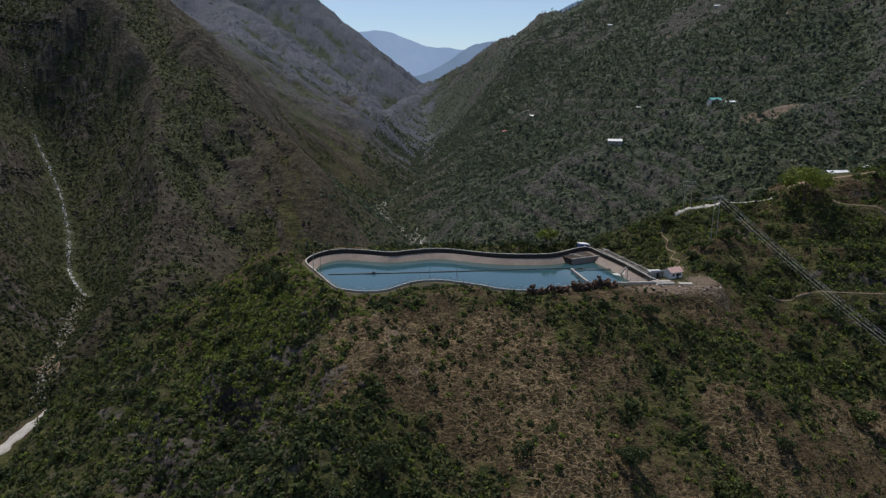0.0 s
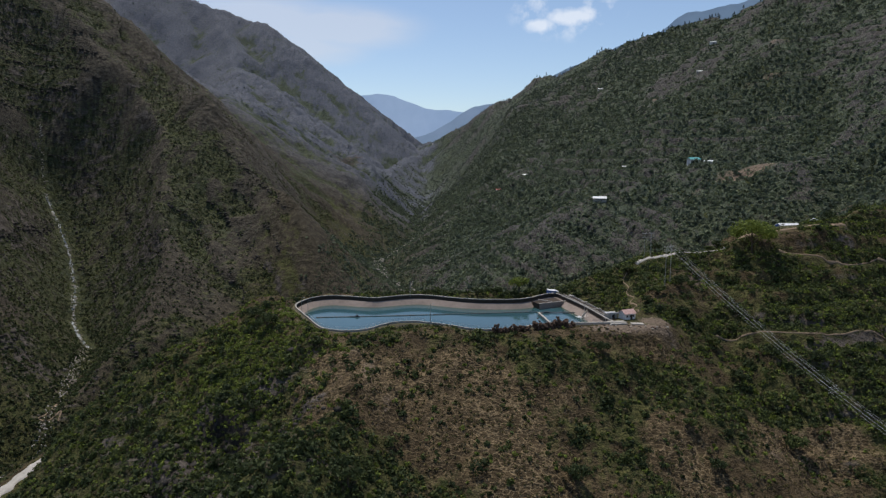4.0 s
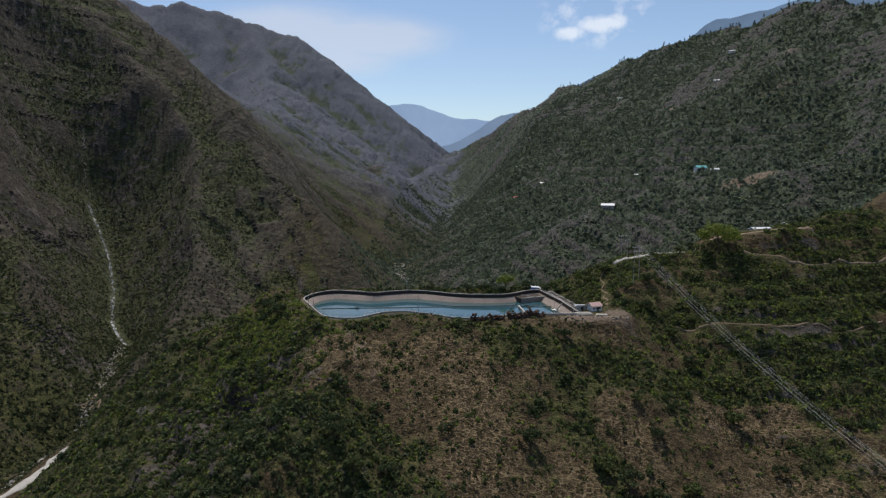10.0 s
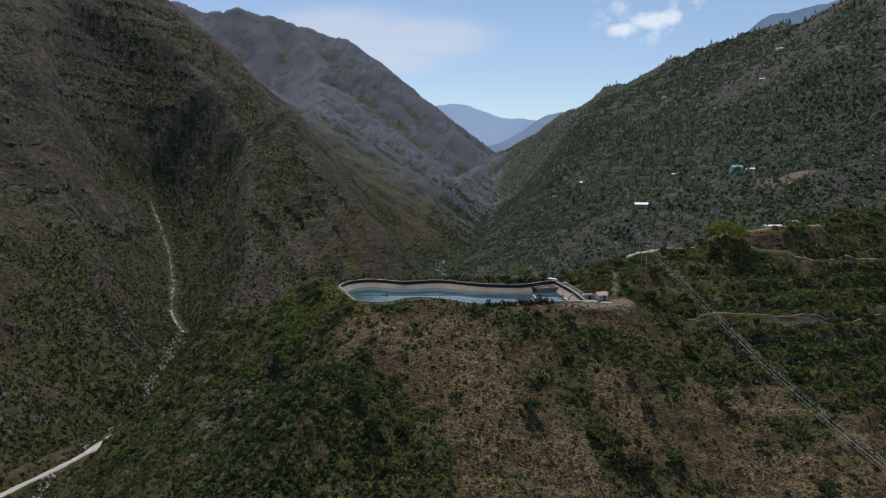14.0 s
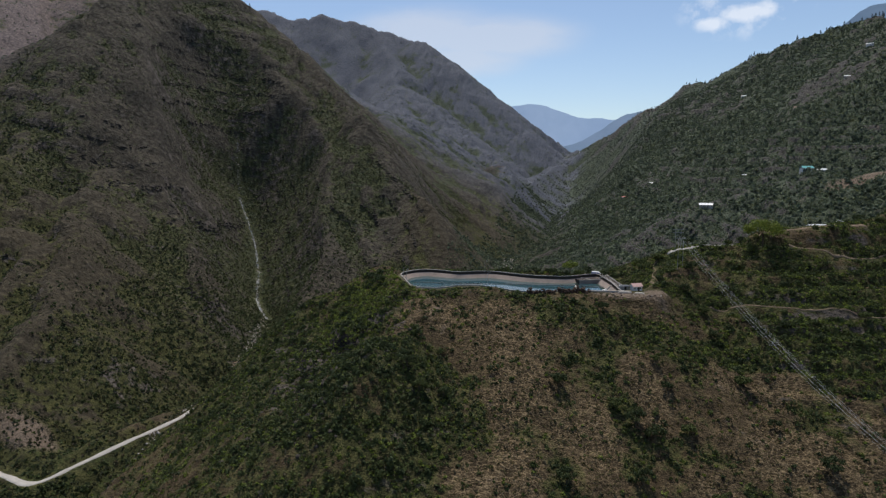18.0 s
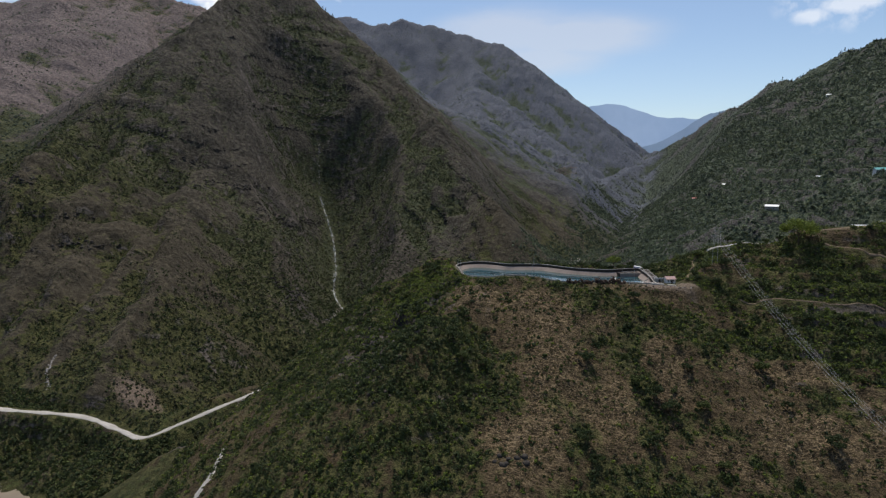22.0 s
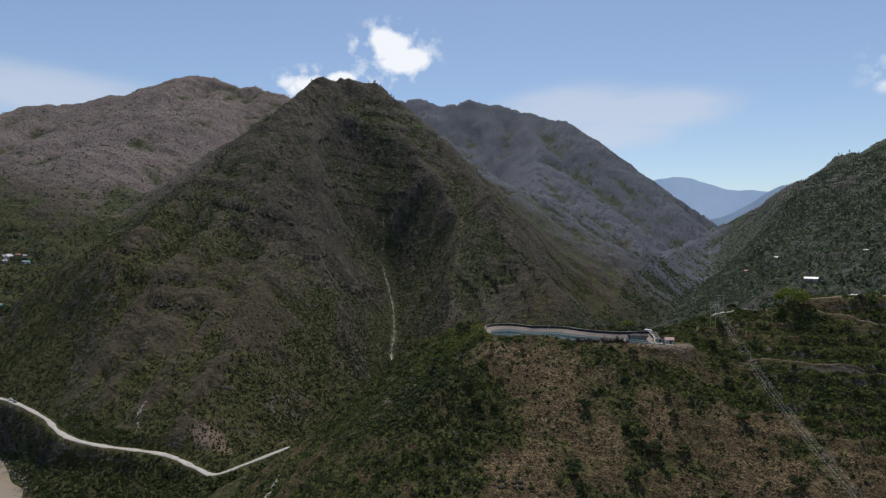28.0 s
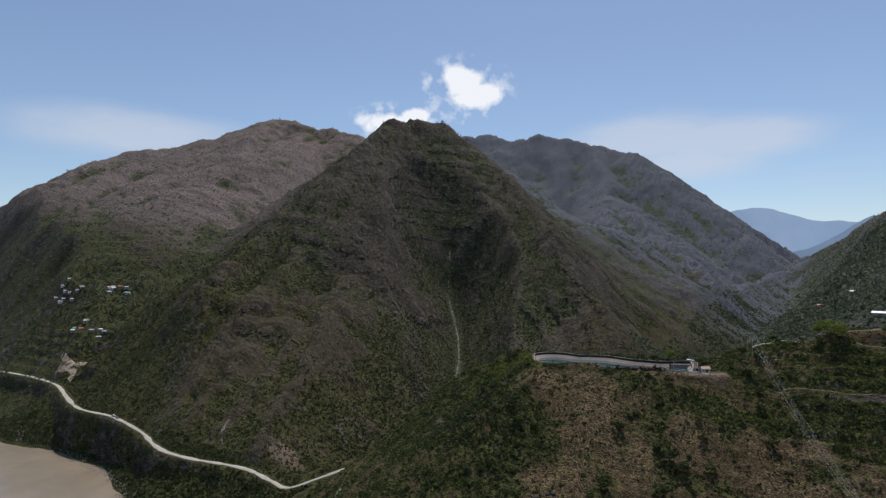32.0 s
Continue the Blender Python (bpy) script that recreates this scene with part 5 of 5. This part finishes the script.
def rocks(name, label, places, sizes, mat, squash=0.7):
    """Many angular rocks in one mesh."""
    bm = bmesh.new()
    bmesh.ops.create_icosphere(bm, subdivisions=1, radius=1.0)
    base = np.array([vert.co[:] for vert in bm.verts])
    tri = np.array([[q.index for q in fc.verts] for fc in bm.faces])
    bm.free()
    n = len(places)
    jig = rng.uniform(0.6, 1.25, (n, len(base), 1))
    v = base[None] * jig * sizes[:, None, None] * np.array([1, 1, squash]) + places[:, None, :]
    f = (tri[None] + (np.arange(n) * len(base))[:, None, None]).reshape(-1, 3)
    return tagged(new(name, mesh_from(name, v.reshape(-1, 3), f, mat)), label, "rocks", kind="stuff")


def along_line(nodes, n, spread):
    p = rounded(nodes, False, 10)
    s = np.concatenate([[0], np.cumsum(np.linalg.norm(np.diff(p, axis=0), axis=1))])
    u = rng.uniform(0, s[-1], n)
    x, y = np.interp(u, s, p[:, 0]) + rng.normal(0, spread, n), np.interp(u, s, p[:, 1]) + rng.normal(0, spread, n)
    return np.stack([x, y, surface(x, y)], 1)


FALL = [(-617, 683, 0), (-579, 622, 0), (-519, 561, 0), (-469, 490, 0), (-429, 413, 0), (-385, 364, 0)]
p = along_line(FALL, 320, 1.8)
rocks("pale_boulders", "pale washed boulders down the steep waterfall gully", p, rng.uniform(0.4, 1.4, len(p)), ROCK)
p = along_line([(-385, 364, 0), (-362, 300, 0), (-334, 219, 0), (-305, 130, 0), (-275, 70, 0), (-255, -20, 0), (-240, -100, 0)], 900, 2.6)
rocks("stream_boulders", "pale boulders in the side stream bed", p, rng.uniform(0.3, 1.1, len(p)), ROCK)
p = along_line([(-52, 1060, 0), (-55, 1040, 0), (-80, 876, 0), (-102, 785, 0), (-74, 655, 0), (-31, 543, 0), (-22, 496, 0)], 1500, 4.5)
rocks("stream_boulders", "pale boulders in the main stream bed", p, rng.uniform(0.8, 2.6, len(p)), ROCK)
p = along_line([(-900, -112, 0), (-750, -112, 0), (-640, -118, 0), (-570, -132, 0), (-500, -160, 0)], 420, 5.0)
p[:, 2] = np.maximum(p[:, 2], -187.8)
rocks("shore_rocks", "grey boulders along the river shore", p, rng.uniform(0.5, 1.8, len(p)), SHOREROCK)
p = along_line([(-469, -46, 0), (-460, -60, 0), (-440, -78, 0)], 70, 1.0)
rocks("pale_boulders", "pale scree streak above the road", p, rng.uniform(0.4, 1.2, len(p)), ROCK)
falling = along_line(FALL[1:], 220, 1.0)
falling[:, 2] += 1.2
v, f = leaf_cards(rng, falling, np.tile([0.5, -0.6, 0.6], (220, 1)), rng.uniform(0.5, 1.5, 220))
stuff("waterfall", "thin white waterfall down the mountain gully", "waterfall", v, f, FOAM)

# dark crags that stand out of the near hill and the mountain
x, y = rng.uniform(-60, 45, 1100), rng.uniform(-225, -85, 1100)
k = np.exp(-((x + 36) / 8) ** 2 - ((y + 131) / 6) ** 2) + np.exp(-((x + 39) / 5) ** 2 - ((y + 95) / 4) ** 2) + 0.7 * np.exp(-((x + 45) / 10) ** 2 - ((y + 190) / 12) ** 2) + 0.8 * np.exp(-((x - 31) / 6) ** 2 - ((y + 212) / 7) ** 2) > rng.uniform(0, 1, 1100)
p = np.stack([x[k], y[k], surface(x[k], y[k]) - 0.3], 1)
x2, y2 = rng.normal(-72, 15, 260), rng.normal(-142, 24, 260)
p = np.concatenate([p, np.stack([x2, y2, surface(x2, y2) - 0.8], 1)])
rocks("crags", "dark weathered crags breaking through the hillside", p, rng.uniform(0.8, 2.3, len(p)), CRAG, 0.7)
# ledges of rock that slant down across the mountain, coloured dark to carry their shade
x, y = rng.uniform(-900, -190, 60000), rng.uniform(-60, 880, 60000)
z = surface(x, y)
level = (z + (0.2 + 0.55 * smooth(-640, -500, x)) * (x + 560) + 12 * fractal(x, y, 110, 4, 37)) / 34.0
level = level - np.floor(level)
k = (level > 0.5) & (level < 0.68) & (fractal(x, y, 120, 3, 131) > 0.08) & (line_distance(x, y, FALL)[0] > 8)
p = np.stack([x[k], y[k], z[k] - 1.0], 1)
rocks("crags", "rock ledges, darkened for their shade, slanting across the mountain face", p, rng.uniform(1.2, 3.4, len(p)), CRAG, 0.55)

# ---- scrub ----
def cover(x, y):
    return slope_masks(x, y)["green"]


def off_fall(x, y):
    return clear_of_works(x, y) * (line_distance(x, y, FALL)[0] > 6.5)


def shrubs(name, label, places, r0, r1, count, leaf, mat, tall=0.85):
    r = rng.uniform(r0, r1, len(places)) * rng.uniform(0.7, 1.25, len(places))
    v, f = clumps(rng, places, r, r * tall, count, np.full(len(places), leaf))
    stuff(name, label, "shrubs", v, f, mat)


near_zone = (-190, 290, -270, 60)
p = scatter(rng, 56000, *near_zone, lambda x, y: np.clip(cover(x, y) * 2.2 - 0.7, 0.13, 0.95) * clear_of_works(x, y))
third = rng.uniform(0, 1, len(p))
shrubs("green_scrub", "dense green scrub on the near hillside", p[third < 0.5], 0.5, 1.9, 19, 0.52, GREEN)
shrubs("bright_scrub", "yellow-green shrubs scattered through the scrub", p[(third >= 0.5) & (third < 0.7)], 0.5, 1.7, 22, 0.46, BRIGHT)
shrubs("dark_scrub", "dark green bushes in the hillside folds", p[(third >= 0.7) & (third < 0.85)], 0.9, 2.8, 26, 0.58, DARKLEAF)
p2 = scatter(rng, 2600, *near_zone, lambda x, y: np.clip(cover(x, y) * 1.4 - 0.55, 0.02, 0.7) * clear_of_works(x, y))
shrubs("tall_bushes", "tall dark green bushes standing above the scrub", p2[::2], 1.6, 3.6, 120, 0.55, DARKLEAF, 1.1)
shrubs("tall_bushes", "tall fresh green bushes standing above the scrub", p2[1::2], 1.5, 3.2, 110, 0.55, GREEN, 1.1)
p3 = scatter(rng, 7000, 92, 285, -110, 58, lambda x, y: np.clip(cover(x, y) * 1.3 - 0.35, 0.05, 0.8) * clear_of_works(x, y))
shrubs("bright_scrub", "lush yellow-green shrubs over the terraced hill", p3[::2], 0.6, 2.2, 22, 0.5, BRIGHT)
shrubs("green_scrub", "lush green shrubs over the terraced hill", p3[1::2], 0.8, 2.8, 26, 0.55, GREEN)
p4 = scatter(rng, 5200, -130, 5, -260, -90, lambda x, y: 0.9 * np.exp(-(((x + 50) / 30) ** 2 + ((y + 160) / 55) ** 2)) * smooth(-0.2, 0.25, fractal(x, y, 22, 2, 141)))
shrubs("dark_scrub", "dark thicket on the shaded flank of the hill", p4, 1.0, 2.8, 34, 0.55, DARKLEAF, 1.0)
p6 = scatter(rng, 6000, -105, -22, -135, -40, lambda x, y: 0.6 * np.exp(-(((x + 62) / 26) ** 2 + ((y + 88) / 32) ** 2)) * clear_of_works(x, y))
shrubs("bright_scrub", "fresh yellow-green shrubs on the shoulder of the hill", p6, 0.5, 1.8, 20, 0.48, BRIGHT)
shrubs("dry_scrub", "leafless grey-brown scrub on the hillside", p[third >= 0.85], 0.7, 1.7, 20, 0.4, GREYLEAF)
p = scatter(rng, 46000, *near_zone, lambda x, y: np.clip(0.85 - cover(x, y), 0, 0.8) * clear_of_works(x, y))
shrubs("dry_grass", "tufts of dry brown grass on the hillside", p, 0.3, 0.8, 9, 0.34, OLIVE, 0.9)

p = scatter(rng, 70000, -1000, -190, -170, 900, lambda x, y: np.clip(cover(x, y) * 2.0 - 0.55, 0.03, 0.9) * off_fall(x, y))
half = rng.uniform(0, 1, len(p))
p5 = scatter(rng, 70000, -960, -200, -60, 930, lambda x, y: (0.04 + 0.5 * smooth(-0.1, 0.7, fractal(x, y, 40, 3, 151))) * off_fall(x, y))
shrubs("upland_scrub", "low grey-green scrub over the upper mountain", p5, 0.7, 1.9, 6, 0.8, UPLAND)
# extra dark leaf here also stands in for the gorge's shade
dark = scatter(rng, 16000, -480, -190, 20, 480, lambda x, y: 0.3 * np.exp(-(((x + 340) / 110) ** 2 + ((y - 230) / 200) ** 2)) * off_fall(x, y))
shrubs("mountain_scrub", "dark scrub in the shaded stream gorge", dark, 1.2, 3.2, 12, 1.1, DARKLEAF)
shrubs("mountain_scrub", "green scrub over the mountain face", p[half < 0.5], 0.8, 2.3, 11, 0.8, UPLAND)
shrubs("mountain_scrub", "fresh green scrub in the folds of the mountain", p[(half >= 0.5) & (half < 0.68)], 0.9, 2.6, 12, 0.85, GREEN)
shrubs("mountain_scrub", "dark bushes over the mountain face", p[(half >= 0.68) & (half < 0.86)], 1.0, 3.0, 13, 0.95, DARKLEAF)
shrubs("mountain_grass", "dry brown scrub over the mountain face", p[half >= 0.86], 1.0, 2.4, 10, 0.9, GREYLEAF)
p = scatter(rng, 88000, -160, 950, 60, 1700, lambda x, y: np.clip(cover(x, y) * 1.4 - 0.25, 0.06, 0.95) * (1 - 0.97 * np.exp(-(((x - 385) / 46) ** 2 + ((y - 420) / 18) ** 2))))
half = rng.uniform(0, 1, len(p))
shrubs("valley_trees", "green trees and scrub on the terraced slope", p[half < 0.5], 1.4, 3.8, 8, 1.8, HAZED_VALLEY, 1.1)
shrubs("valley_trees", "dark trees on the terraced slope", p[half >= 0.5], 1.6, 4.6, 8, 1.9, HAZED_FOREST, 1.3)
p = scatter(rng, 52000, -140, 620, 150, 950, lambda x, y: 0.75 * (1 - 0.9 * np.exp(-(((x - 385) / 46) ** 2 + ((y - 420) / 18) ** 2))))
shrubs("valley_scrub", "low scrub between the valley trees, greyed by painted haze", p, 0.7, 2.0, 5, 0.95, HAZED_VALLEY)
p = scatter(rng, 30000, -2500, -950, -100, 1500, lambda x, y: np.clip(cover(x, y) - 0.1, 0.16, 0.6))
shrubs("far_scrub", "dark bushes dotted over the dry mountain", p, 1.6, 4.0, 8, 1.7, HAZED_FOREST)
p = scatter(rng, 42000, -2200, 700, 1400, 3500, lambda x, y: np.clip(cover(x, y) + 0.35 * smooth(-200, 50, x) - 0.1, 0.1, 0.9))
shrubs("far_scrub", "trees over the distant slopes, paled by painted haze", p, 2.2, 4.6, 8, 2.2, HAZED_FAR)


p = scatter(rng, 9000, -1000, -240, -182, -84, lambda x, y: 0.75 * off_fall(x, y))
shrubs("bank_scrub", "dense green scrub on the bank between road and river", p[::2], 1.2, 3.2, 14, 1.0, GREEN)
shrubs("bank_scrub", "dark bushes on the bank between road and river", p[1::2], 1.2, 3.4, 14, 1.0, DARKLEAF)
p = scatter(rng, 1500, -1360, -980, 20, 250, lambda x, y: 0.6 + 0 * x)
shrubs("village_trees", "dark fruit trees standing between the village houses", p, 2.0, 4.2, 12, 1.6, HAZED_FOREST, 1.2)


# ---- trees ----
def tree_model(seed, high, wide, mat, label, leaves, leaf):
    r = np.random.default_rng(seed)
    t = tagged(new("tree"), label, "tree", "trees on the slopes")
    bm = tube([(0, 0, -0.8), (0.1, 0, high * 0.2), (-0.1, 0.1, high * 0.42), (0.05, 0, high * 0.7)], [high * 0.035, high * 0.028, high * 0.02, high * 0.008], 8)
    part("trunk", bm, BARK, t)
    tips = []
    for k in range(9):
        a = k * 2.4 + r.uniform(-0.3, 0.3)
        z0 = high * r.uniform(0.22, 0.5)
        tip = Vector((math.cos(a) * wide * 0.42, math.sin(a) * wide * 0.42, high * r.uniform(0.55, 0.9)))
        mid_ = Vector((tip.x * 0.45, tip.y * 0.45, z0 + (tip.z - z0) * 0.6))
        part("limb", tube([(0, 0, z0), mid_, tip], [high * 0.016, high * 0.011, high * 0.004], 6), BARK, t)
        tips.append(tip)
    tips.append(Vector((0, 0, high * 0.92)))
    places = np.array([tuple(q) for q in tips])
    rad = r.uniform(0.2, 0.34, len(tips)) * wide
    d = r.normal(0, 1, (leaves, 3))
    d /= np.linalg.norm(d, axis=1)[:, None]
    idx = r.integers(0, len(tips), leaves)
    c = places[idx] + d * (rad[idx] * r.uniform(0.35, 1.0, leaves))[:, None] * np.array([1, 1, 0.7])
    v, f = leaf_cards(r, c, d, np.full(leaves, leaf))
    crown = new("crown", mesh_from("crown", v, f, mat))
    crown.parent = t
    return t


def pine_model(seed, high):
    r = np.random.default_rng(seed)
    t = tagged(new("pine_tree"), "tall dark pine on the mountain ridge", "tree", "pines on the ridges")
    part("trunk", tube([(0, 0, -1.5), (0, 0, high * 0.5), (0.1, 0, high)], [high * 0.022, high * 0.015, high * 0.004], 6), BARK, t)
    n = 130
    u = r.uniform(0.28, 1.0, n)
    a = r.uniform(0, 6.283, n)
    spread = (1.05 - u) * high * 0.3 * r.uniform(0.4, 1.1, n) + 0.2
    c = np.stack([np.cos(a) * spread, np.sin(a) * spread, u * high], 1)
    d = np.stack([np.cos(a), np.sin(a), np.full(n, 0.7)], 1)
    v, f = leaf_cards(r, c, d, np.full(n, high * 0.055))
    crown = new("crown", mesh_from("crown", v, f, PINE))
    crown.parent = t
    return t


lone = tree_model(1, 15.5, 19, BRIGHT, "broad lone green tree on the plateau edge", 2800, 0.55)
lone.matrix_basis = pose(168, -12, on_ground(168, -12))
back_tree = tree_model(2, 9, 8, BRIGHT, "bushy bright green tree behind the reservoir", 1100, 0.4)
back_tree.matrix_basis = pose(52, -4, on_ground(52, -4))
MODELS = [tree_model(10 + k, h, w, m_, "dense dark green tree on the hillside", 900, 0.42) for k, (h, w, m_) in enumerate(((6.5, 7, DARKLEAF), (5.2, 6.2, GREEN), (7.5, 7.5, DARKLEAF)))]
SPOTS = [(53, -143), (79, -146), (88, -152), (96, -156), (111, -148), (60, -190), (103, -130), (98, -118), (84, -96), (73, -92), (128, -66), (118, -54), (106, -44), (112, -40), (124, -36), (131, -84), (140, -110), (150, -130), (168, -150), (186, -110), (-68, -62), (-60, -74), (-74, -90), (-54, -116), (-62, -130), (-6, -172), (-14, -164), (4, -168), (210, -58), (230, -50), (248, -30), (150, -4), (160, 10), (236, 36), (246, 28), (186, 40), (128, 14), (108, -4), (30, -10), (40, -8), (58, -6), (64, -2), (66, -198), (120, -176), (90, -178)]
tr = random.Random(8)
for k, (x, y) in enumerate(SPOTS):
    src = MODELS[k % 3]
    s = tr.uniform(0.6, 1.1)
    mat4 = pose(x, y, on_ground(x, y) - 0.2, 0, 0, tr.uniform(0, 360))
    if k < 3:
        src.matrix_basis = mat4
    else:
        copy_thing(src, mat4).scale = (s, s, s)
PINES = [pine_model(40 + k, h) for k, h in enumerate((14, 17, 12))]
ridge_line = CRESTS["right_mountain"][0][2:11]
rp = rounded(ridge_line, False, 12)
for k in range(150):
    q = rp[tr.randrange(len(rp))]
    x, y = q[0] + tr.uniform(-40, 14), q[1] + tr.uniform(-30, 30)
    m4 = pose(x, y, on_ground(x, y) - 0.6, 0, 0, tr.uniform(0, 360))
    if k < 3:
        PINES[k].matrix_basis = m4
    else:
        s = tr.uniform(0.6, 1.15)
        copy_thing(PINES[k % 3], m4).scale = (s, s, s)
for name, n in (("left_ridge", 30), ("main_east_ridge", 30), ("pink_mountain", 50), ("middle_mountain", 40)):
    rp = rounded(CRESTS[name][0][:7] if name != "pink_mountain" else CRESTS[name][0][1:12], False, 10)
    for k in range(n):
        q = rp[tr.randrange(len(rp))]
        x, y = q[0] + tr.uniform(-15, 15), q[1] + tr.uniform(-15, 15)
        s = tr.uniform(0.35, 0.7)
        copy_thing(PINES[k % 3], pose(x, y, on_ground(x, y) - 0.6, 0, 0, tr.uniform(0, 360))).scale = (s, s, s)
